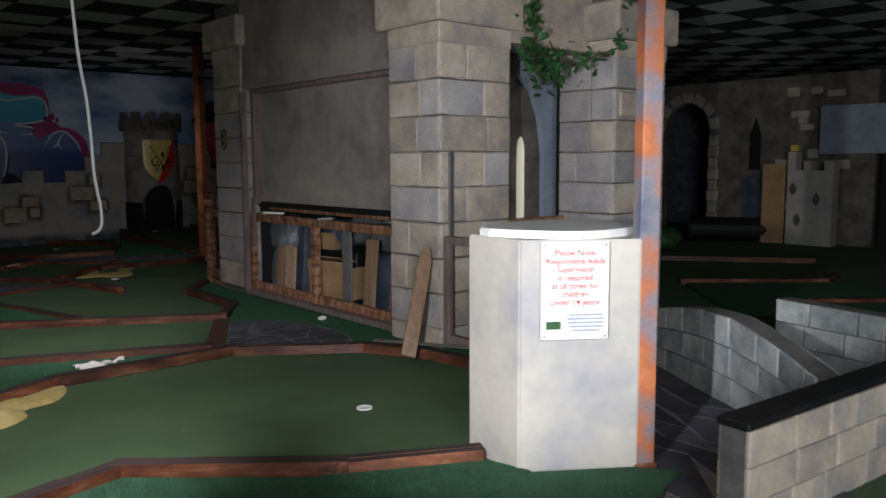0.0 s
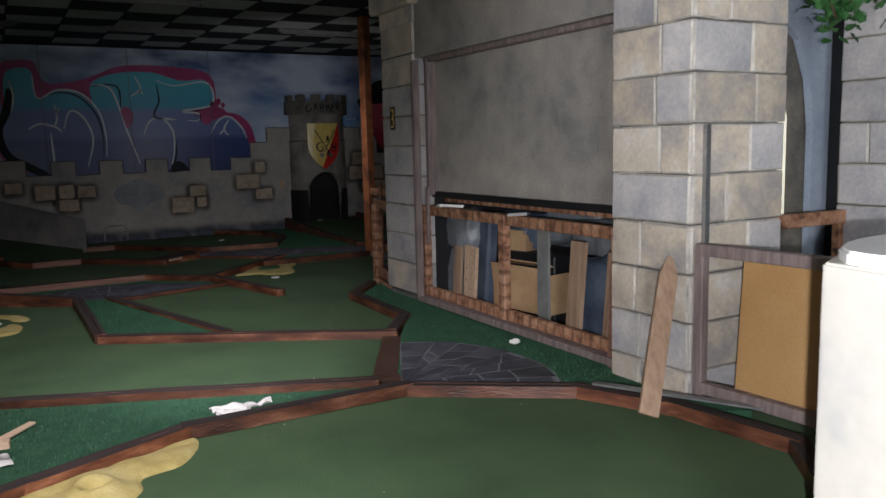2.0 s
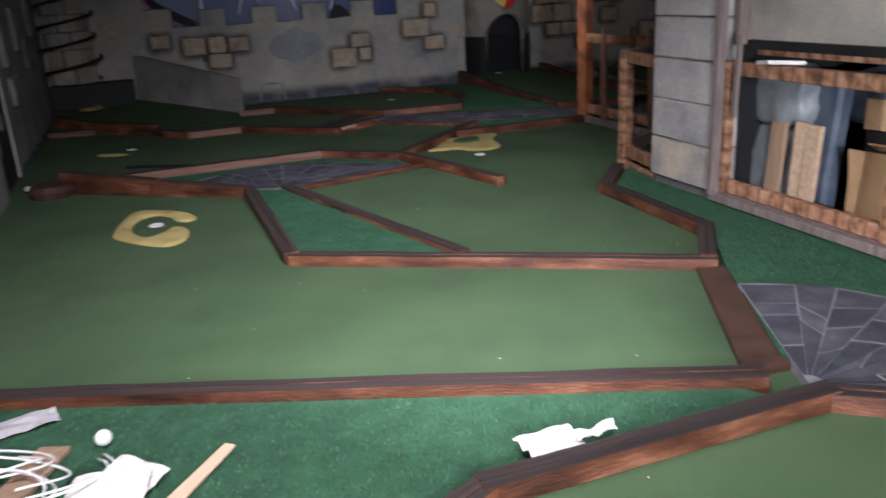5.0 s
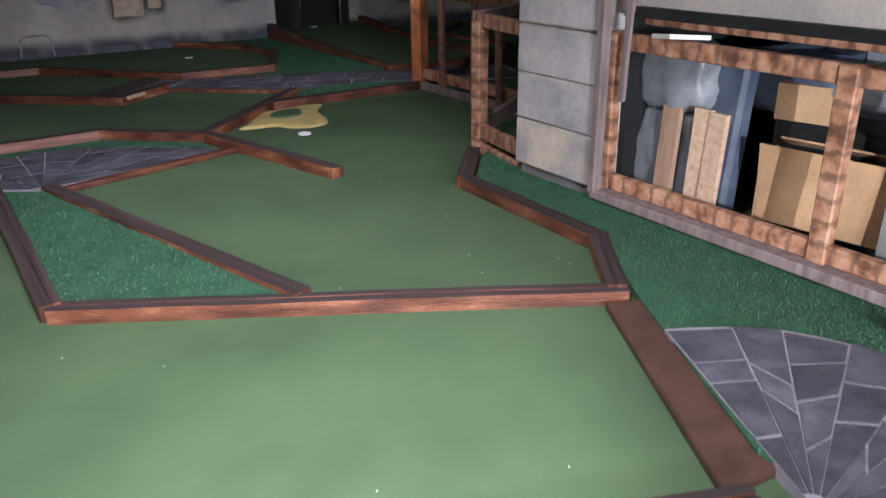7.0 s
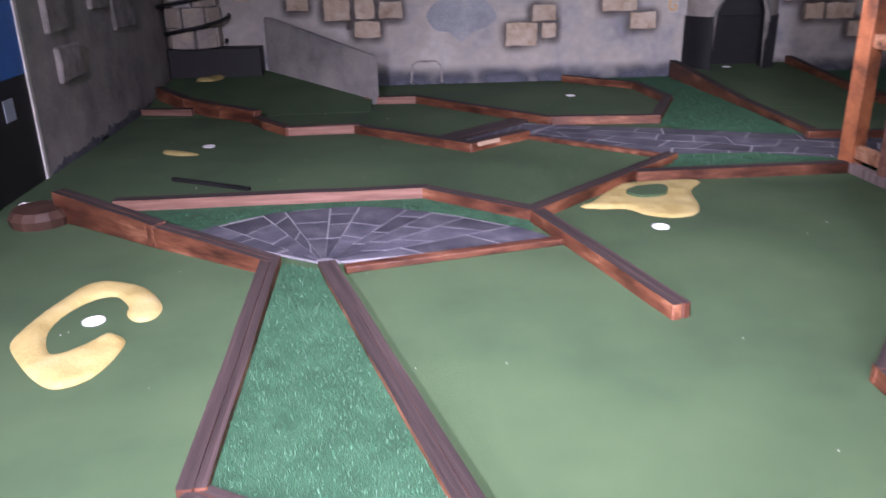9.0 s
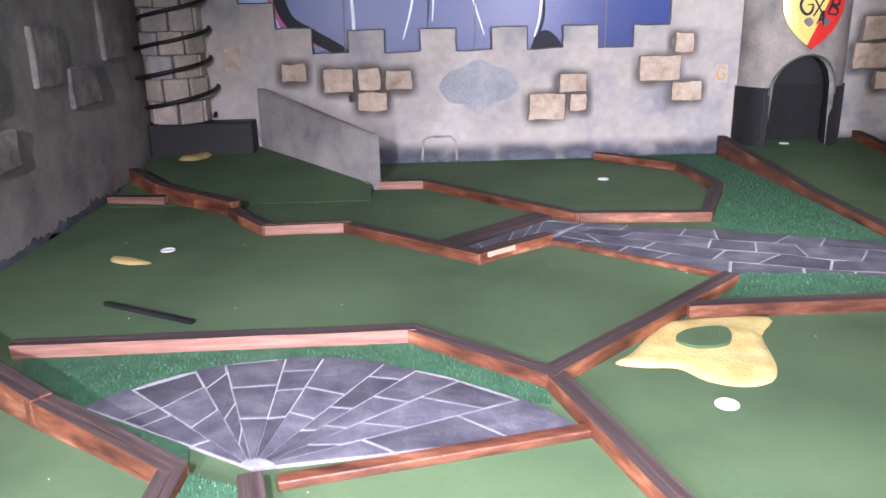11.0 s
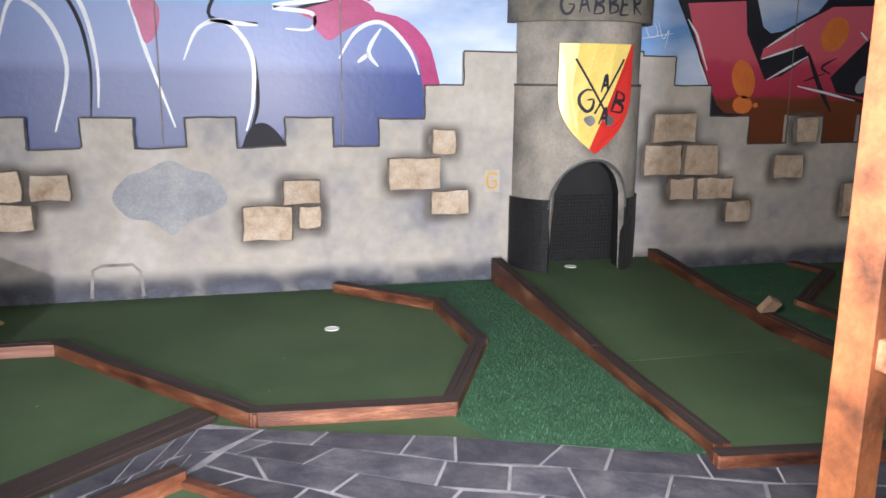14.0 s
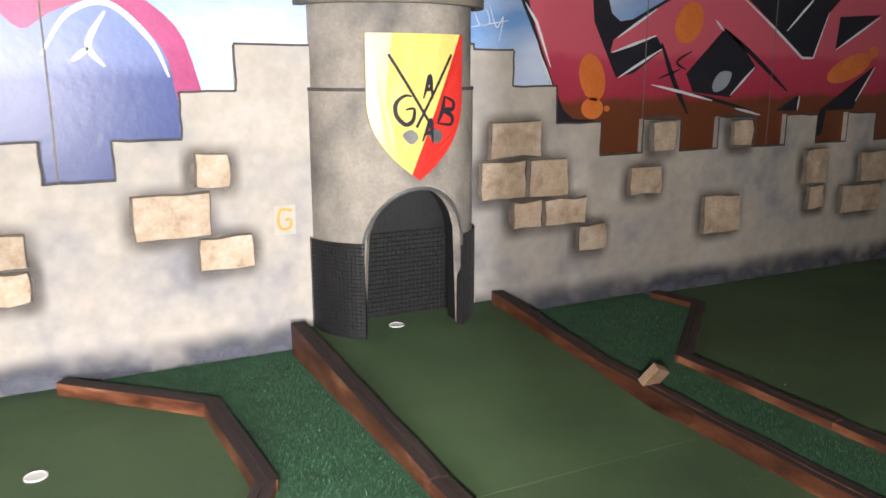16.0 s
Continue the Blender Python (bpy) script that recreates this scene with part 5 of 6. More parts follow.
part("shaft", boxed((0.11, 0.11, CEIL), (0, 0, CEIL / 2), (0, 0, 15), bevel=0.006), mat("rusty_post_paint", [(0.08, 0.03, 0.015), (0.3, 0.1, 0.04), (0.45, 0.16, 0.06)], 6, 60, 0.65, 0.3), t)

# ---- low stone walls by the start ----
def low_wall(p, q, heights, label, thick=0.12, material=LOWSTONE):
    t = thing("low_wall", label, "low wall")
    p, q = Vector(p), Vector(q)
    d = q - p
    n = Vector((d.y, -d.x)).normalized()
    ang = math.degrees(math.atan2(d.y, d.x))
    k = len(heights) - 1
    bm = bmesh.new()
    rows = []
    for i in range(25):
        s = i / 24
        f = s * k
        j = min(int(f), k - 1)
        h = heights[j] + (heights[j + 1] - heights[j]) * (f - j)
        c = p + d * s
        rows.append([bm.verts.new((c.x + n.x * o, c.y + n.y * o, z)) for o, z in ((-thick / 2, 0), (-thick / 2, h), (thick / 2, h), (thick / 2, 0))])
    for a, b in zip(rows, rows[1:]):
        for m in range(4):
            bm.faces.new((a[m], a[(m + 1) % 4], b[(m + 1) % 4], b[m]))
    bm.faces.new(rows[0])
    bm.faces.new(rows[-1][::-1])
    bmesh.ops.recalc_face_normals(bm, faces=bm.faces)
    part("core", bm, STONE_CORE, t)
    length = d.length

    def top_at(x):
        f = x / length * k
        j = min(int(f), k - 1)
        return heights[j] + (heights[j + 1] - heights[j]) * (f - j)

    for s in (-1, 1):
        for row in range(3):
            x = 0.0
            while x < length - 0.04:
                w = min(random.uniform(0.2, 0.34), length - x)
                c = p + d.normalized() * (x + w / 2) + n * s * (thick / 2 + 0.002)
                h0, h1 = top_at(x), top_at(min(length, x + w))
                bm = boxed((w - 0.01, 0.03, 1.0))
                bmesh.ops.bevel(bm, geom=list(bm.edges), offset=0.006, segments=1, affect="EDGES")
                for v in bm.verts:
                    hh = h0 + (h1 - h0) * (v.co.x / w + 0.5)
                    v.co.z = hh * (row + 0.5 + v.co.z * 0.96) / 3
                roughen(bm, 0.003, 7, x)
                piece("stone_block", mesh_of("stone_block", bm, material), t, pose(c.x, c.y, 0, 0, 0, ang))
                x += w
    return t


low_wall((5.2, 3.68), (4.22, 2.09), (0.36, 0.44, 0.5, 0.51, 0.46, 0.38), "low grey stone parapet with an arched top beside the path")
low_wall((5.75, 3.05), (5.6, 2.3), (0.45, 0.45), "low grey stone parapet end beside the path")
kerb = low_wall((3.14, 1.98), (4.95, 1.82), (0.42, 0.42), "low tan stone wall with a blackened top board", 0.1, STONE)
bm = boxed((1.86, 0.14, 0.03), (0, 0, 0.437), bevel=0.006)
bm.transform(pose(4.05, 1.9, 0, 0, 0, math.degrees(math.atan2(-0.16, 1.9))))
part("top_board", bm, BLACK, kerb, "blackened top board")

# ivy over the lintel
t = thing("ivy", "trailing green ivy hanging from the lintel", "ivy")
rng = random.Random(5)
for pts in ([(4.95, 4.72, 2.75), (5.05, 4.7, 2.45), (5.0, 4.68, 2.2), (5.1, 4.68, 2.0)], [(5.0, 4.7, 2.15), (5.3, 4.7, 2.1), (5.6, 4.6, 2.2), (5.85, 4.48, 2.3)], [(5.75, 4.5, 2.8), (5.78, 4.48, 2.55), (5.8, 4.46, 2.3)]):
    b = bmesh.new()
    tube(b, smooth(pts, 4, False), 0.006, 5)
    part("stem", b, BROWN, t)
b = bmesh.new()
vs = [b.verts.new(p) for p in ((0, 0, 0), (0.028, 0.018, 0.006), (0.02, 0.035, 0), (0.03, 0.055, 0.004), (0, 0.075, -0.006), (-0.03, 0.055, 0.004), (-0.02, 0.035, 0), (-0.028, 0.018, 0.006))]
b.faces.new(vs)
bmesh.ops.triangulate(b, faces=b.faces)
leaf = mesh_of("leaf", b, LEAF)
for k in range(290):
    f = rng.random()
    if f < 0.3:
        c = Vector((4.97 + rng.gauss(0.04, 0.05), 4.7 + rng.gauss(-0.01, 0.03), rng.uniform(2.05, 2.8)))
    elif f < 0.7:
        c = Vector((4.98 + abs(rng.gauss(0, 0.27)), 4.74 + rng.gauss(0, 0.06), 2.14 + rng.gauss(0, 0.1)))
    elif f < 0.85:
        s = rng.random()
        c = Vector((5.1 + 0.75 * s, 4.7 - 0.22 * s + rng.gauss(0, 0.02), 2.1 + 0.2 * s * s + rng.gauss(0, 0.02)))
    else:
        c = Vector((5.78 + rng.gauss(0, 0.03), 4.48 + rng.gauss(0, 0.02), rng.uniform(2.3, 2.8)))
    m = pose(c.x, c.y, c.z, rng.uniform(-70, 70), rng.uniform(-50, 50), rng.uniform(0, 360)) @ Matrix.Scale(rng.uniform(0.6, 1.2), 4)
    piece("leaf", leaf, t, m)

# ---- bay behind the columns and the far east side ----
t = thing("painted_arch", "dark blue-grey painted arch pillar behind the columns", "arch", pose(5.88, 5.4, 0))
part("surround", sheet([(0, 0), (0, 1.45), (-0.05, 1.75), (-0.16, 2.0), (-0.32, 2.12), (-0.34, 2.3), (0.5, 2.3), (0.5, 0)], 0, 0.05), PALEBLUE, t)
t = thing("cross_rail", "scorched pine rail across the opening between the columns", "rail")
run(t, "rail", (4.86, 5.1, 0.87), (5.82, 5.05, 0.87), 0.05, 0.085)
run(t, "stay", (5.76, 5.06, 0.0), (5.76, 5.06, 0.84), 0.05, 0.05)
t = thing("stone_screen", "stone-painted screen wall with an arched doorway, coloured dark for the dim bay", "screen wall", pose(13.6, 7.6, 0, 0, 0, 90))
scr = [(-2.2, 0), (-2.2, 2.75), (1.9, 2.75), (1.9, 0), (1.55, 0), (1.55, 1.9), (1.4, 2.25), (1.05, 2.42), (0.75, 2.25), (0.62, 1.9), (0.62, 0)]
# screen painted darker than its stone, to carry the dimness of the bay
part("wall", sheet(scr, 0, 0.12), TOWER_TOP, t)
for k in range(9):
    part("quoin", boxed((0.16 + 0.05 * (k % 2), 0.05, 0.19), (0.54, 0.012, 0.12 + k * 0.2), bevel=0.01), STONE, t)
for k in range(7):
    a = math.pi * (k + 0.5) / 7
    part("arch_stone", boxed((0.2, 0.05, 0.17), (1.085 + 0.56 * math.cos(a), 0.012, 1.9 + 0.6 * math.sin(a)), (0, 90 - math.degrees(a), 0), bevel=0.01), STONE, t)
rng = random.Random(21)
for k in range(16):
    part("painted_block", boxed((rng.uniform(0.16, 0.3), 0.03, rng.uniform(0.1, 0.16)), (rng.choice((-1, 1)) * 0.35 + rng.uniform(-1.0, 0.35) - 0.5, 0.006, rng.uniform(0.2, 2.5)), bevel=0.01), STONE_WARM, t)
part("lancet", sheet([(-0.35, 1.2), (-0.15, 1.2), (-0.15, 1.8), (-0.25, 2.1), (-0.35, 1.8)], 0.022, 0.02), BLACK, t, "dark pointed window slit")
part("niche", sheet([(-0.45, 0.1), (-0.05, 0.1), (-0.05, 1.0), (-0.25, 1.15), (-0.45, 1.0)], 0.022, 0.02), NAVY, t, "dark painted niche")
solid("canvas_roll", lathe(bmesh.new(), [(0.2, 0), (0.21, 0.05), (0.2, 1.5), (0.05, 1.52)], 16, (12.6, 8.0, 0.2), pose(0, 0, 0, 90, 0, 35)), BLACK, "black rolled canvas lying on the floor", "roll")
solid("green_sack", blob(0.3, (1, 1, 0.7), 0.3, 3, 2, (11.2, 7.6, 0.15), 0.0), LEAF, "crumpled green sack on the floor", "sack", shade=True)
t = thing("model_castle", "cream painted model castle wall with broken holes", "model castle", pose(13.2, 6.2, 0, 0, 0, 90))
part("wall", sheet([(-0.35, 0), (-0.35, 1.35), (-0.2, 1.35), (-0.2, 1.2), (0.0, 1.2), (0.0, 1.35), (0.12, 1.35), (0.12, 1.2), (0.25, 1.2), (0.25, 1.5), (0.38, 1.5), (0.38, 0)], 0, 0.2), CREAM, t)
part("side_board", boxed((0.35, 0.05, 1.3), (0.6, 0, 0.65), (0, 0, 20)), CARD, t, "brown board side")
part("flag_block", boxed((0.12, 0.1, 0.1), (0.31, -0.1, 1.56)), GOLD, t, "yellow block on top")
for x, z in ((0.28, 0.9), (-0.1, 0.75), (0.2, 0.4)):
    part("hole", sheet(smooth([(x - 0.06, z), (x, z + 0.1), (x + 0.06, z), (x, z - 0.1)], 4), 0.011, 0.009), STONE_CORE, t, "dark broken hole")
solid("wall_panel", boxed((0.08, 1.0, 0.75), (13.4, 5.66, 1.84)), PALEBLUE, "grey-blue painted panel in the far bay", "panel")
# black slab stands for the unlit space beyond the doorway
solid("dark_doorway", boxed((0.06, 1.5, 2.1), (14.6, 5.2, 1.05)), BLACK, "black slab for the dark of an open doorway in the far bay", "doorway")
solid("window_slot", sheet([(5.588, 0.845), (5.672, 0.845), (5.672, 1.5), (5.655, 1.565), (5.63, 1.595), (5.605, 1.565), (5.588, 1.5)], 5.406, 0.012), mat("lit_slot", [(0.8, 0.75, 0.55), (0.85, 0.8, 0.6)], 3), "narrow bright slot of daylight behind the columns", "window")
em = bpy.data.materials["lit_slot"].node_tree.nodes["Principled BSDF"]
em.inputs["Emission Color"].default_value, em.inputs["Emission Strength"].default_value = (1.0, 0.95, 0.75, 1), 1.2
t = thing("emergency_light", "white emergency light unit under the ceiling", "emergency light", pose(7.6, 5.9, CEIL - 0.1))
part("body", boxed((0.36, 0.1, 0.1), (0, 0, 0.045), (0, 0, 40), bevel=0.01), WHITE, t)
part("lamp", boxed((0.02, 0.02, 0.02), (0.05, -0.06, 0.02)), RED, t, "small red indicator")

# ---- tower on the north wall ----
TX, TY, RX, RY = 6.06, FAR - 0.03, 0.5, 0.4
t = thing("castle_tower", "half-round grey stone-painted tower with a dark arch", "tower", pose(TX, TY, 0.0))


def half(z0, z1, rx, ry, arch=None, n=36):
    bm = bmesh.new()
    cols = []
    for k in range(n + 1):
        a = math.pi + math.pi * k / n
        x, y = rx * math.cos(a), ry * math.sin(a)
        lo = z0
        if arch and abs(x - arch[0]) < arch[1]:
            s = (x - arch[0]) / arch[1]
            lo = arch[2] + arch[3] * math.sqrt(max(0, 1 - s * s))
        cols.append((x, y, lo))
    th = 0.05
    rows = []
    for x, y, lo in cols:
        k = 1 - th / max(rx, ry)
        rows.append([bm.verts.new(p) for p in ((x, y, lo), (x, y, lo + (z1 - lo) * 0.5), (x, y, z1), (x * k, y * k, z1), (x * k, y * k, lo))])
    for a, b in zip(rows, rows[1:]):
        for m in range(5):
            bm.faces.new((a[m], b[m], b[(m + 1) % 5], a[(m + 1) % 5]))
    bm.faces.new(rows[0])
    bm.faces.new(rows[-1][::-1])
    bmesh.ops.recalc_face_normals(bm, faces=bm.faces)
    return bm


part("shaft", half(0.1, 1.5, RX, RY, (0.0, 0.3, 0.6, 0.36)), TOWER, t, shade=False)
part("upper_shaft", half(1.5, 1.98, RX - 0.015, RY - 0.012), TOWER, t)
part("parapet", half(1.94, 2.16, RX + 0.06, RY + 0.06), TOWER_TOP, t, "darker overhanging parapet")
for k in range(6):
    a = math.pi + math.pi * (k + 0.5) / 6
    part("merlon", boxed((0.16, 0.07, 0.13), ((RX + 0.02) * math.cos(a), (RY + 0.02) * math.sin(a), 2.2), (0, 0, math.degrees(a) + 90), bevel=0.01), TOWER_TOP, t)
part("arch_back", boxed((0.9, 0.03, 1.05), (0, -0.02, 0.55)), BLACK, t, "black back of the arch")
part("shaft_joint", half(1.488, 1.506, RX + 0.004, RY + 0.004), INKED, t, "dark painted joint round the shaft")
# mesh lining at the foot of the arch
b = bmesh.new()
for side in (-1, 1):
    for i in range(26):
        z = 0.1 + i * 0.0225
        tube(b, [(side * 0.516 * math.cos(q), -0.416 * math.sin(q), z) for q in (0.93, 0.7, 0.45, 0.2, 0.05)], 0.0032, 4)
    for i in range(18):
        q = 0.93 * (1 - i / 17)
        tube(b, [(side * 0.516 * math.cos(q), -0.416 * math.sin(q), 0.08), (side * 0.516 * math.cos(q), -0.416 * math.sin(q), 0.67)], 0.0032, 4)
part("mesh_lining", b, NET, t, "black plastic mesh at the foot", kind="stuff")
b = bmesh.new()
for i in range(20):
    tube(b, [(-0.3, -0.05, 0.12 + i * 0.028), (0.34, -0.05, 0.12 + i * 0.028)], 0.003, 4)
for i in range(24):
    tube(b, [(-0.3 + i * 0.027, -0.05, 0.12), (-0.3 + i * 0.027, -0.05, 0.66)], 0.003, 4)
part("back_net", b, NET, t, "black net hung inside the arch", kind="stuff")
bm = bmesh.new()
curve = [(-0.3, 0.1), (-0.3, 0.35)] + [(-0.3 * math.cos(a), 0.6 + 0.36 * math.sin(a)) for a in (math.pi * k / 14 for k in range(15))] + [(0.3, 0.35), (0.3, 0.1)]
rows = []
for x, z in curve:
    y = -RY * math.sqrt(1 - (x / RX) ** 2)
    rows.append([bm.verts.new(p) for p in ((x, y + 0.006, z), (x, y + 0.17, z), (x * 1.06, y + 0.17, z + 0.015), (x * 1.06, y + 0.03, z + 0.015))])
for p, q in zip(rows, rows[1:]):
    for m in range(4):
        bm.faces.new((p[m], q[m], q[(m + 1) % 4], p[(m + 1) % 4]))
bmesh.ops.recalc_face_normals(bm, faces=bm.faces)
part("arch_lining", bm, NET, t, "black lined inside of the arch")
for side in (-1, 1):
    bm = bmesh.new()
    cols = []
    for k in range(9):
        a = math.acos(0.3 / RX) * (1 - k / 8)
        x, y = side * (RX + 0.012) * math.cos(a), -(RY + 0.012) * math.sin(a)
        cols.append([bm.verts.new(p) for p in ((x, y, 0.05), (x, y, 0.66), (x * 0.93, y * 0.9, 0.66), (x * 0.93, y * 0.9, 0.05))])
    for p, q in zip(cols, cols[1:]):
        for m in range(4):
            bm.faces.new((p[m], q[m], q[(m + 1) % 4], p[(m + 1) % 4]))
    bm.faces.new(cols[0])
    bm.faces.new(cols[-1][::-1])
    bmesh.ops.recalc_face_normals(bm, faces=bm.faces)
    part("jamb_cover", bm, BLACK, t, "black covered foot of the tower")
part("arch_rim", tube(bmesh.new(), [(0.31 * math.cos(a), -RY * math.sqrt(max(0, 1 - ((0.31 * math.cos(a)) / RX) ** 2)) - 0.005, 0.6 + 0.365 * math.sin(a)) for a in (math.pi * k / 16 for k in range(17))], 0.011, 6), STEEL, t, "worn pale rim of the arch")

# shield
def shield_outline(w, h):
    pts = [(-w / 2, h / 2), (w / 2, h / 2), (w / 2, 0.08 * h)]
    side = [(w / 2 * (1 - (k / 12) ** 2.4), 0.08 * h - 0.58 * h * k / 12) for k in range(1, 12)]
    return pts + side + [(0, -h / 2)] + [(-x, z) for x, z in side[::-1]] + [(-w / 2, 0.08 * h)]


SH = (6.04, FAR - 0.47, 1.4)
t = thing("heraldic_shield", "yellow and red enamel shield with crossed golf clubs", "shield", pose(*SH))
w, h = 0.56, 0.77
out = shield_outline(w, h)


def bend(bm):
    for v in bm.verts:
        v.co.y += 0.7 * v.co.x ** 2
    return bm


def cut(poly, sign):
    """The share of an outline on one side of the slanting parting line."""
    side = lambda p: sign * (p[0] - (-0.06 + (p[1] + h / 2) * 0.42))
    res = []
    for a, b in zip(poly, poly[1:] + poly[:1]):
        if side(a) >= 0:
            res.append(a)
        if side(a) * side(b) < 0:
            s = side(a) / (side(a) - side(b))
            res.append((a[0] + (b[0] - a[0]) * s, a[1] + (b[1] - a[1]) * s))
    return res


def fine(bm):
    bmesh.ops.triangulate(bm, faces=bm.faces)
    for _ in range(2):
        bmesh.ops.subdivide_edges(bm, edges=[e for e in bm.edges if e.calc_length() > 0.08], cuts=1)
    return bm


field = part("yellow_field", bend(fine(sheet(cut(out, -1), 0, 0.012))), GOLD, t)
part("red_field", bend(fine(sheet(cut(out, 1), 0, 0.012))), RED, t, "red field")
for a, b2 in (((-0.17, 0.28), (0.09, -0.13)), ((0.2, 0.28), (-0.02, -0.1))):
    bb = bmesh.new()
    strip(bb, [Vector(a).lerp(Vector(b2), k / 6) for k in range(7)], 0.016, -0.016, False)
    part("golf_club", bend(bb), DARKLINE, field, "dark club shaft")
for x in (-0.05, 0.1):
    part("club_head", bend(sheet(smooth([(x - 0.05, -0.14), (x, -0.11), (x + 0.04, -0.15), (x, -0.19)], 3), -0.013, 0.004)), STEEL, field)
LETTERS = {"A": [[(-0.3, -0.5), (-0.1, 0.1), (0.05, 0.5), (0.2, 0.05), (0.34, -0.5)], [(-0.24, -0.12), (0.28, -0.05)]],
           "G": [[(0.42, 0.42), (0.1, 0.5), (-0.3, 0.3), (-0.38, -0.1), (-0.1, -0.48), (0.25, -0.4), (0.4, -0.02), (0.05, 0.02)]],
           "B": [[(-0.25, 0.5), (-0.2, 0.0), (-0.28, -0.5)], [(-0.3, 0.48), (0.2, 0.42), (0.25, 0.15), (-0.15, 0.02), (0.3, -0.1), (0.32, -0.4), (-0.3, -0.5)]]}
for letter, x, z, wide, high, turn in (("A", 0.05, 0.11, 0.085, 0.12, -4), ("G", -0.087, -0.01, 0.13, 0.15, 12), ("A", 0.05, -0.12, 0.1, 0.12, -8), ("B", 0.165, -0.02, 0.14, 0.15, -16)):
    b = bmesh.new()
    for n, s in enumerate(LETTERS[letter]):
        ca, sa = math.cos(radians(turn)), math.sin(radians(turn))
        pts = [(x + p * wide * ca - q * high * sa, z + p * wide * sa + q * high * ca) for p, q in s]
        strip(b, smooth(pts, 4, False), 0.024, -0.0195 - 0.002 * n)
    part("sprayed_letter", bend(b), DARKLINE, field, "hand-sprayed black letter")
LETTERS["E"] = [[(0.35, 0.45), (-0.3, 0.5), (-0.25, 0.0), (-0.32, -0.5), (0.36, -0.44)], [(-0.25, 0.02), (0.2, 0.06)]]
LETTERS["R"] = [[(-0.28, -0.5), (-0.24, 0.0), (-0.3, 0.5)], [(-0.32, 0.48), (0.25, 0.42), (0.22, 0.1), (-0.2, 0.0), (0.4, -0.5)]]
b = bmesh.new()
for k, letter in enumerate("GABBER"):
    x, z, turn = -0.26 + 0.105 * k, 2.045 + 0.008 * (k % 2), radians((-6, 5, -3, 8, -5, 4)[k])
    for s in LETTERS[letter]:
        pts = [(x + 0.105 * p * math.cos(turn) - 0.13 * q * math.sin(turn), z + 0.105 * p * math.sin(turn) + 0.13 * q * math.cos(turn)) for p, q in s]
        strip(b, smooth(pts, 4, False), 0.02, 0.0)
for v in b.verts:
    v.co.y = -(RY + 0.06) * math.sqrt(1 - (v.co.x / (RX + 0.06)) ** 2) - 0.005
word = solid("sprayed_word", b, DARKLINE, "black hand-sprayed word on the tower parapet", "graffiti")
word.matrix_world = pose(TX, TY, 0.0)

# ---- graffiti on the north wall ----
Y = FAR - 0.004


def gx(cx):
    return 0.04 + cx * 0.00525


def gz(cy):
    return 2.49 - cy * 0.0053


def G(pts):
    return [(gx(a), gz(b)) for a, b in pts]


t = thing("graffiti", "large blue and turquoise bubble letters outlined in white and magenta", "graffiti", group="graffiti")
part("outline_shadow", sheet(smooth(G([(222, -25), (320, -48), (350, 10), (420, 8), (480, -10), (560, -40), (700, -40), (812, -18), (832, 80), (900, 105), (938, 160), (935, 290), (700, 290), (300, 290), (235, 240), (215, 150), (240, 80)]), 4), Y, 0.002), MAGENTA, t, "dark magenta outline")
part("letters", sheet(smooth(G([(252, -8), (300, -28), (322, -10), (330, 55), (385, 30), (440, 45), (470, 70), (470, 12), (540, -18), (640, -22), (720, 0), (800, 0), (812, 72), (745, 92), (800, 112), (860, 108), (905, 140), (920, 190), (920, 290), (700, 290), (300, 290), (296, 245), (246, 218), (226, 155), (246, 90)]), 4), Y - 0.003, 0.002), SPRAY, t, "blue letters turning turquoise at the top")
strokes = [[(262, 5), (270, 50), (262, 90)], [(320, -10), (330, 55), (380, 32), (440, 40), (485, 90), (500, 160), (498, 220)], [(300, 140), (330, 125), (370, 135), (385, 150)], [(355, 150), (358, 220), (354, 290)],
           [(390, 140), (410, 90), (445, 110), (465, 170), (445, 250)], [(470, 15), (520, 25), (545, 90), (560, 150), (590, 245)], [(605, 160), (625, 120), (660, 112), (690, 150), (690, 210), (680, 250)], [(640, 110), (700, 115)],
           [(650, 0), (700, 15), (800, 5), (812, 70), (720, 90), (770, 98), (768, 118), (735, 118)], [(805, 155), (830, 118), (865, 108), (900, 140), (915, 175)], [(862, 115), (845, 145), (858, 165)], [(845, 148), (830, 160)],
           [(590, -10), (605, 25), (575, 48)], [(602, 25), (610, 42)], [(370, 70), (375, 110), (365, 135)], [(370, 100), (382, 80)]]
for k, s in enumerate(strokes):
    b = bmesh.new()
    strip(b, smooth(G(s), 6, False), 0.03, Y - 0.007)
    part("white_line", b, LINE, t)
for s in ([(330, 60), (385, 38), (438, 52), (478, 100), (492, 165), (488, 235)], [(545, 90), (540, 20), (470, 20)], [(650, 10), (655, 60), (640, 105), (700, 112)], [(695, 155), (696, 215), (684, 255)], [(812, 75), (742, 95)]):
    b = bmesh.new()
    strip(b, smooth(G(s), 6, False), 0.025, Y - 0.0065)
    part("dark_line", b, DARKLINE, t)
part("counter", sheet(smooth(G([(545, 88), (560, 78), (578, 95), (575, 125), (560, 140), (552, 115)]), 4), Y - 0.0055, 0.002), MAGENTA, t, "dark red letter counter")
part("dark_patch", sheet(smooth(G([(675, 290), (682, 250), (705, 240), (730, 265), (735, 290)]), 4), Y - 0.0055, 0.002), DARKLINE, t)
b = bmesh.new()
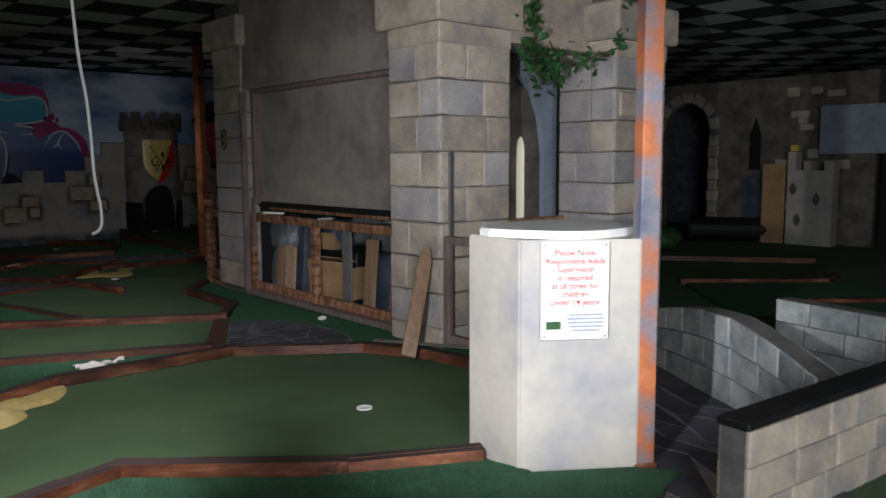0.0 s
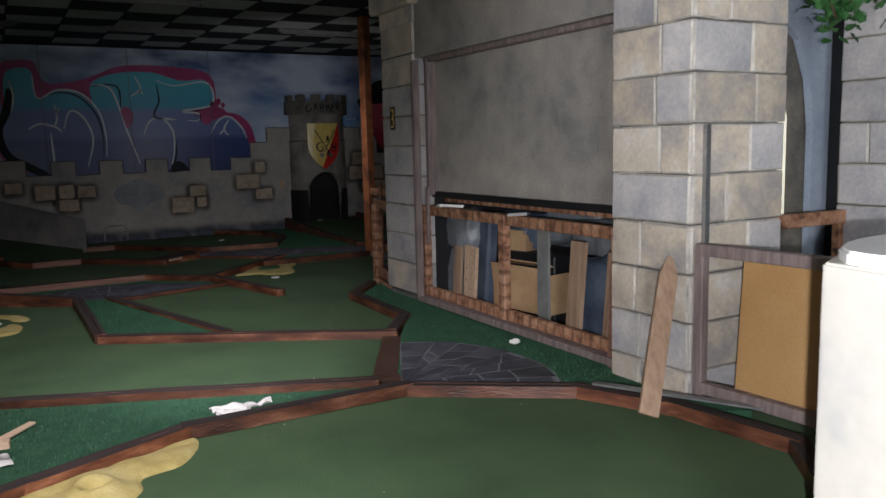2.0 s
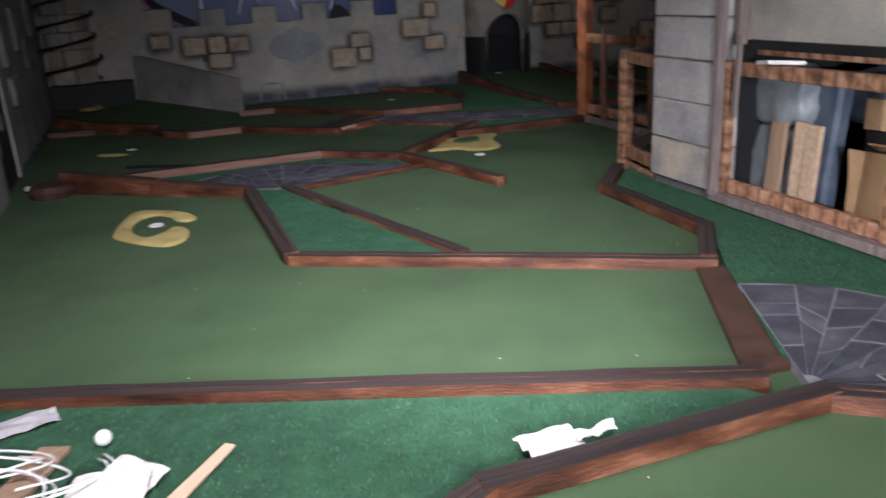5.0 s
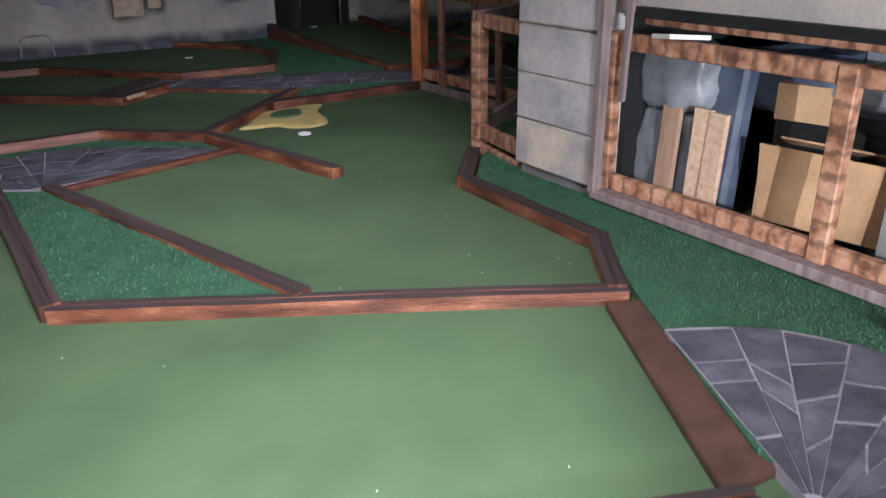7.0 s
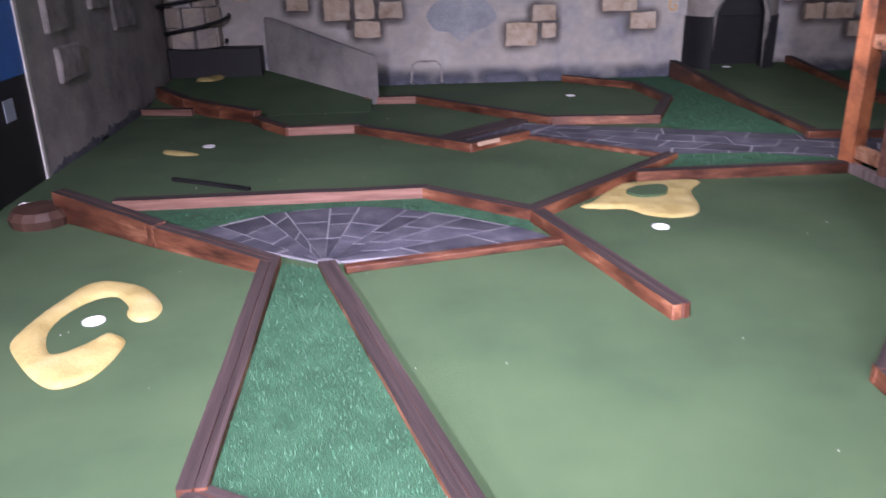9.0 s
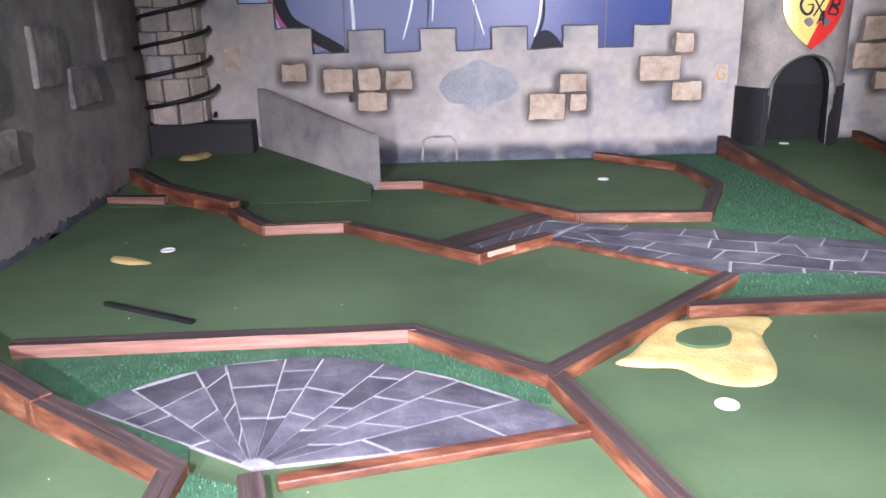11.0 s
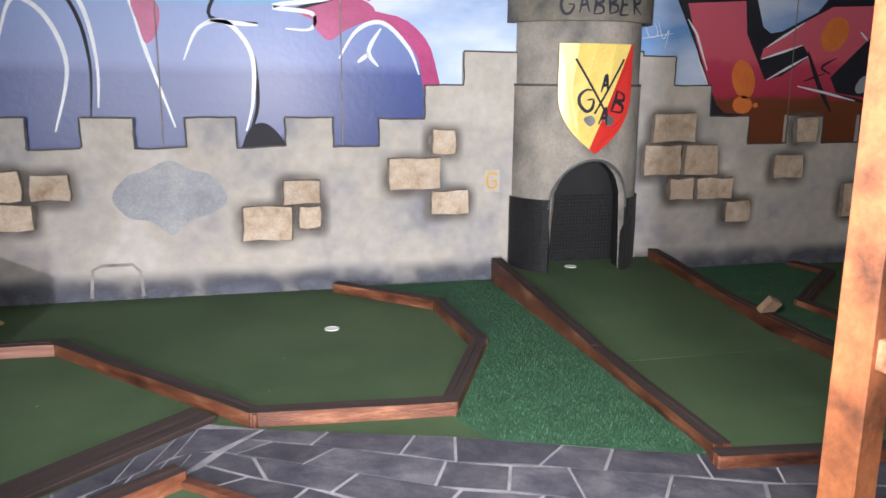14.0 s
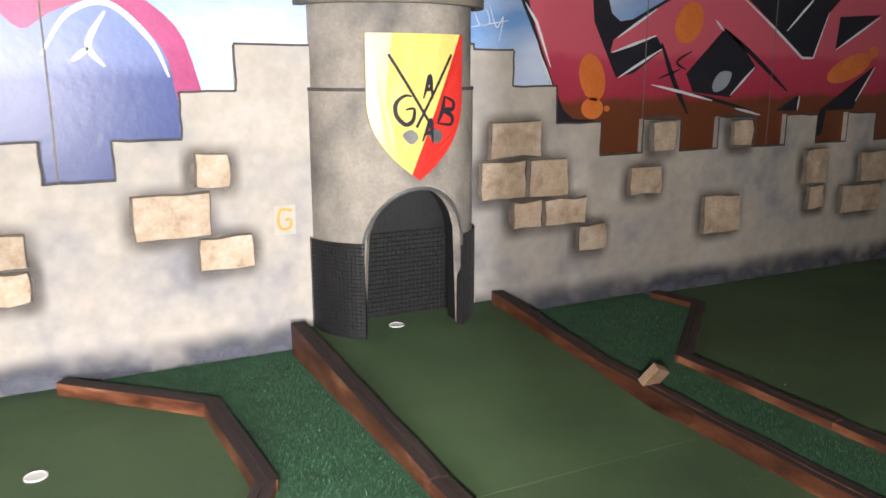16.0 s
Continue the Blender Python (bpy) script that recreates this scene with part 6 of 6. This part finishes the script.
strip(b, smooth(G([(264, 30), (249, 92), (226, 145), (242, 210), (285, 240), (332, 268), (350, 292)]), 6, False), 0.11, Y - 0.0065, False)
part("dark_line", b, DARKLINE, t, "broad black edge of the letters")
part("splash", sheet(smooth(G([(770, 105), (800, 90), (830, 78), (852, 88), (850, 102), (815, 118), (790, 132)]), 4), Y - 0.005, 0.002), MAGENTA, t)
for c in ((832, 62, 8), (846, 72, 6), (812, 70, 7)):
    part("splash", sheet([(gx(c[0] + c[2] * math.cos(q)), gz(c[1] + 1.4 * c[2] * math.sin(q))) for q in (2 * math.pi * k / 12 for k in range(12))], Y - 0.005, 0.002), MAGENTA, t)
part("splash", sheet(smooth(G([(160, 75), (175, 58), (190, 72), (186, 98), (168, 98)]), 4), Y, 0.002), LILAC, t, "pale pink bubble")
part("splash", sheet(smooth(G([(195, 110), (225, 80), (240, 130), (250, 180), (255, 230), (225, 215), (205, 165)]), 4), Y - 0.0025, 0.002), MAGENTA, t, "magenta bubble")

t = thing("graffiti", "large red and pink angular letters with black and orange patches", "graffiti", group="graffiti")


def H(pts):
    """From the artist's sketch grid to the wall: x along it, z up it."""
    out = []
    for a, b in pts:
        p = 820 + a / 1.46
        out.append((6.88 + 0.004712 * (p - 905) + 2.155e-6 * (p - 905) * (p - 1200), 1.6 - (b / 1.46 - 125) * (0.0034 + (p - 905) * 1.85e-6)))
    return out


def patch(name, pts, depth, material, curved=False, label=""):
    part(name, sheet(smooth(H(pts), 4) if curved else H(pts), Y - depth, 0.0015), material, t, label)


patch("shadow", [(120, -70), (195, 110), (238, 250), (240, 405), (345, 405), (1200, 405), (1300, 405), (1300, -250), (700, -300), (240, -200)], 0.0, DARKLINE, label="black ground of the letters")
patch("letter", [(158, -40), (325, -40), (335, 60), (360, 120), (395, 202), (440, 190), (505, 135), (560, 240), (640, 260), (900, 300), (1300, 300), (1300, 402), (350, 402), (345, 312), (275, 310), (236, 215), (190, 80)], 0.003, PINK, label="pink letter body fading to rust")
patch("letter", [(385, 106), (490, 28), (560, -15), (690, -15), (780, 70), (860, 152), (888, 152), (920, 40), (985, -40), (1300, -60), (1300, 310), (930, 310), (640, 330), (500, 260), (485, 222), (505, 120), (490, 96), (378, 140)], 0.0032, PINK, label="pink letter body fading to rust")
for pts in ([(570, 192), (660, 78), (700, 112), (745, 176), (685, 252), (590, 238)], [(812, 88), (850, 130), (880, 120), (918, 42), (888, 152), (858, 152)], [(948, 50), (1052, 45), (944, 132)], [(920, 285), (1052, 170), (1005, 282), (936, 286), (930, 345), (914, 355)], [(805, 286), (860, 246), (862, 286)], [(378, 140), (490, 96), (508, 128), (398, 200)], [(238, 262), (290, 310), (240, 310)]):
    patch("dark_patch", pts, 0.0055, DARKLINE)
for cx, cy, rx, ry, tilt in ((335, 202, 32, 62, -12), (338, 282, 28, 28, 0), (570, 65, 34, 52, 14), (985, 178, 62, 28, -28), (1045, 138, 12, 16, 0), (375, 282, 7, 8, 0)):
    q = radians(tilt)
    patch("orange_patch", [(cx + rx * math.cos(s) * math.cos(q) - ry * math.sin(s) * math.sin(q), cy + rx * math.cos(s) * math.sin(q) + ry * math.sin(s) * math.cos(q)) for s in (2 * math.pi * k / 18 for k in range(18))], 0.006, ORANGE)
patch("drop", [(638, 218), (655, 188), (684, 190), (672, 226), (645, 238)], 0.0075, PALEBLUE, True, "pale blue drop")
patch("sky_gap", [(352, -60), (378, 40), (400, 60), (430, 55), (520, 0), (560, -60)], 0.0056, SKY, False, "gap of painted sky")
for s in ([(160, 10), (190, 60), (228, 175)], [(200, 140), (236, 232)], [(392, 102), (488, 30)], [(382, 138), (490, 96)], [(400, 202), (505, 130)], [(485, 220), (560, 238), (640, 260)], [(690, -5), (780, 75), (860, 152), (888, 152), (918, 40)], [(815, 85), (890, -10)], [(635, 58), (657, 85)], [(685, 246), (742, 175)], [(944, 132), (1052, 50)], [(1010, 262), (1052, 175)], [(860, 285), (863, 248)], [(700, 280), (765, 297)], [(240, 290), (242, 312)]):
    b = bmesh.new()
    pts = H(s)
    fine_pts = [tuple(Vector(p).lerp(Vector(q), k / 4)) for p, q in zip(pts, pts[1:]) for k in range(4)] + [pts[-1]]
    strip(b, fine_pts, 0.02, Y - 0.0078)
    part("white_line", b, LINE, t)
for s, w in (([(505, 115), (540, 210), (580, 295)], 0.04), ([(570, 182), (545, 162), (582, 135)], 0.02), ([(660, 80), (740, 150), (830, 236)], 0.035), ([(560, 236), (660, 262), (750, 290)], 0.025), ([(500, 205), (555, 180)], 0.015)):
    b = bmesh.new()
    strip(b, smooth(H(s), 5, False), w, Y - 0.007)
    part("dark_line", b, DARKLINE, t)
t = thing("graffiti_tag", "thin white scrawled tag on the painted sky", "graffiti", group="graffiti")
for s in ([(30, 30), (45, 65), (70, 58), (60, 22)], [(70, 15), (88, 72), (105, 45), (95, 108)], [(20, 70), (120, 55)]):
    b = bmesh.new()
    strip(b, smooth(H(s), 5, False), 0.008, Y - 0.003)
    part("white_line", b, LINE, t)

for x in (1.83, 3.05, 4.28, 7.95, 9.17):
    b = bmesh.new()
    strip(b, [(x + 0.002 * math.sin(k), 1.0 + 1.96 * k / 6) for k in range(7)], 0.009, FAR - 0.0135, False)
    part("board_seam", b, SHADED, bpy.data.objects["wall_north"], "seam between the mural boards")

# ---- coiled pillar in the north-west corner ----
t = thing("coiled_pillar", "grey stone-painted pillar wound with a black hose", "pillar", pose(0.27, FAR - 0.14, 0))
part("shaft", lathe(bmesh.new(), [(0.24, 0.472), (0.25, 0.5), (0.24, 1.5), (0.25, CEIL - 0.003)], 20), STONE_CORE, t)
for c in range(12):
    for k in range(7):
        a = 2 * math.pi * (k + 0.5 * (c % 2)) / 7
        if math.sin(a) > 0.6:
            continue
        piece("stone_block", stone_block(0.21, 0.2, 0.04, c + k), t, pose(0.245 * math.cos(a), 0.245 * math.sin(a), 0.58 + c * 0.205, 0, 0, math.degrees(a) + 90))
part("hose", tube(bmesh.new(), [((0.31 + 0.05 * math.sin(k * 0.043) ** 2) * math.cos(k * 0.3) + 0.03 * math.sin(k * 0.11), (0.31 + 0.04 * math.sin(k * 0.07)) * math.sin(k * 0.3), 0.5 + k * 0.0125 + 0.02 * math.sin(k * 0.3 + 1)) for k in range(190)], 0.02, 6), BLACK, t, "dark hose coil", shade=True)

# ---- litter ----
def crumple(w, d, seed, lift=0.03):
    bm = bmesh.new()
    bmesh.ops.create_grid(bm, x_segments=14, y_segments=11, size=0.5)
    for v in bm.verts:
        v.co = Vector((v.co.x * w * (1 + 0.05 * noise.noise(v.co * 3 + Vector((0, seed, 5)))), v.co.y * d * (1 + 0.06 * noise.noise(v.co * 3 + Vector((seed, 9, 0)))), lift * (0.5 + 1.6 * abs(noise.noise(v.co * 1.9 + Vector((seed, 0, 0)))) + 0.12 * noise.noise(v.co * 6 + Vector((0, seed, 0))))))
    ext = bmesh.ops.extrude_face_region(bm, geom=list(bm.faces))
    for v in ext["geom"]:
        if isinstance(v, bmesh.types.BMVert):
            v.co.z -= 0.003
    bmesh.ops.recalc_face_normals(bm, faces=bm.faces)
    return bm


def scatter(name, bm, material, m, label, category, shade=False):
    ob = solid(name, bm, material, label, category, shade=shade)
    ob.matrix_world = m
    return ob


B = 0.03
scatter("paper_scrap", crumple(0.2, 0.1, 11, 0.03), PAPER, pose(2.08, 5.9, 0.045, 16, 4, 8), "crumpled white paper on the turf by the border", "paper")
scatter("paper_scrap", crumple(0.13, 0.035, 12, 0.03), PAPER, pose(2.22, 5.87, 0.06, 10, -6, -3), "torn strip of white paper on the border", "paper")
scatter("paper_sheet", crumple(0.23, 0.25, 1, 0.008), PAPER, pose(0.83, 6.14, B + 0.04, 6, -4, -15), "stained white board sheet on the rubbish pile", "paper")
scatter("paper_sheet", crumple(0.17, 0.14, 2, 0.014), PAPER, pose(0.9, 6.25, B + 0.025, 4, 8, -38), "folded white sheet in the rubbish pile", "paper")
scatter("paper_sheet", crumple(0.2, 0.16, 3, 0.012), PAPER, pose(0.985, 5.86, B, 0, 0, 8), "creased white paper under the batten", "paper")
scatter("paper_sheet", crumple(0.22, 0.12, 4, 0.012), mat("grey_card", [(0.36, 0.34, 0.36), (0.46, 0.44, 0.45)], 8), pose(0.55, 6.79, B, 0, 0, 14), "creased grey card on the turf", "paper")
scatter("timber_batten", boxed((0.86, 0.055, 0.032), bevel=0.003), RAW, pose(0.66, 5.86, B + 0.085, 0, -1, -5.5), "pale pine batten lying over the rubbish", "timber")
bm = boxed((0.7, 0.045, 0.012), bevel=0.002)
for v in bm.verts:
    v.co.y *= 1.15 - v.co.x * 0.9
scatter("timber_batten", bm, RAW, pose(0.975, 6.06, B + 0.01, 0, 0, 52), "thin splintered pine lath on the turf", "timber")
scatter("timber_batten", boxed((0.76, 0.1, 0.022), bevel=0.003), PLANK, pose(0.41, 6.17, B + 0.03, 0, 2, -85), "grimy brown board in the rubbish pile", "timber")
scatter("timber_batten", boxed((0.4, 0.1, 0.02), bevel=0.003), PLANK, pose(0.6, 6.38, B + 0.015, 0, 3, 70), "grimy brown board end in the rubbish pile", "timber")
scatter("timber_batten", boxed((0.26, 0.07, 0.02), bevel=0.003), TRIM, pose(0.3, 5.98, B + 0.02, 5, 6, 60), "stained brown board end in the rubbish pile", "timber")
chip_rng = random.Random(12)
for k in range(14):
    bm = boxed((chip_rng.uniform(0.04, 0.1), chip_rng.uniform(0.02, 0.05), 0.014), bevel=0.003)
    roughen(bm, 0.008, 20, k)
    scatter("debris_chip", bm, chip_rng.choice((TRIM, PLANK, BROWN)), pose(chip_rng.uniform(0.26, 0.6), chip_rng.uniform(5.75, 6.45), B + 0.008 + 0.012 * chip_rng.random(), chip_rng.uniform(-15, 15), chip_rng.uniform(-15, 15), chip_rng.uniform(0, 180)), "broken brown chip of board in the rubbish", "debris")
rng = random.Random(8)
for k in range(7):
    cx, cy, r = 0.52 + rng.uniform(-0.12, 0.16), 6.34 + rng.uniform(-0.1, 0.12), rng.uniform(0.14, 0.3)
    a0, span = rng.uniform(0, 6.28), rng.uniform(2.5, 5.5)
    pts = [(cx + r * (1 + 0.2 * math.sin(3 * s)) * math.cos(a0 + span * s), cy + 0.75 * r * math.sin(a0 + span * s), B + 0.03 + 0.035 * math.sin(5 * s + k) + 0.02) for s in (q / 18 for q in range(19))]
    scatter("cable", tube(bmesh.new(), pts, 0.0042, 6), WHITE, Matrix.Identity(4), "loop of white cable in the rubbish pile", "cable", True)
scatter("cable_plug", lathe(bmesh.new(), [(0.01, 0), (0.026, 0.006), (0.026, 0.03), (0.012, 0.04)], 12), WHITE, pose(0.81, 6.54, B + 0.02, 60, 0, 20), "round white cable rose", "plug", True)
for x, y, a in ((0.58, 5.86, 110), (0.36, 5.72, 95), (0.52, 5.68, 20)):
    t = thing("plastic_cup", "used white plastic cup in the rubbish pile", "cup", pose(x, y, B + 0.033, 88, 0, a), "plastic cups")
    part("wall", lathe(bmesh.new(), [(0.022, 0.0), (0.032, 0.08), (0.034, 0.08), (0.031, 0.078), (0.021, 0.005)], 16), WHITE, t, shade=True)
scatter("glass_bottle", lathe(bmesh.new(), [(0.035, 0), (0.037, 0.01), (0.037, 0.1), (0.014, 0.15), (0.014, 0.19), (0.01, 0.19)], 16), SACK, pose(0.66, 5.72, B + 0.037, 90, 0, 160), "small dull grey bottle lying on the turf", "bottle", True)
scatter("glass_bottle", lathe(bmesh.new(), [(0.03, 0), (0.04, 0.02), (0.04, 0.07), (0.012, 0.1), (0.01, 0.11)], 16), GLASS, pose(0.63, 6.1, B, 6, 8, 0), "small dark green bottle standing in the rubbish", "bottle", True)
scatter("dark_jar", blob(0.06, (1, 1, 0.8), 0.1, 3, 2), SACK, pose(0.48, 6.3, B + 0.06), "round grey jar in the rubbish pile", "jar", True)
scatter("paper_wad", blob(0.05, (1, 0.9, 0.8), 0.5, 5, 3), PAPER, pose(0.33, 6.14, B + 0.06), "screwed-up white paper wad", "paper")
scatter("paper_wad", blob(0.04, (1.4, 0.9, 0.7), 0.5, 5, 6), PAPER, pose(0.27, 6.05, B + 0.07), "screwed-up white paper wad", "paper")
scatter("paper_wad", blob(0.03, (1.2, 0.9, 0.6), 0.5, 5, 9), PAPER, pose(0.12, 10.9, 0.03), "small white scrap at the wall opening", "paper")
scatter("paper_wad", blob(0.03, (1.2, 0.9, 0.6), 0.5, 5, 2), PAPER, pose(4.05, 6.2, 0.07), "small white scrap on the turf", "paper")
bm = bmesh.new()
rng = random.Random(3)
for k in range(170):
    x, y = rng.uniform(0.3, 8.0), rng.uniform(3.6, 14.8)
    box(bm, (rng.uniform(0.002, 0.006), rng.uniform(0.002, 0.004), 0.002), (x, y, 0.003), (0, 0, rng.uniform(0, 180)))
solid("carpet_crumbs", bm, PAPER, "white crumbs and chips scattered over the carpet", "debris", kind="stuff")
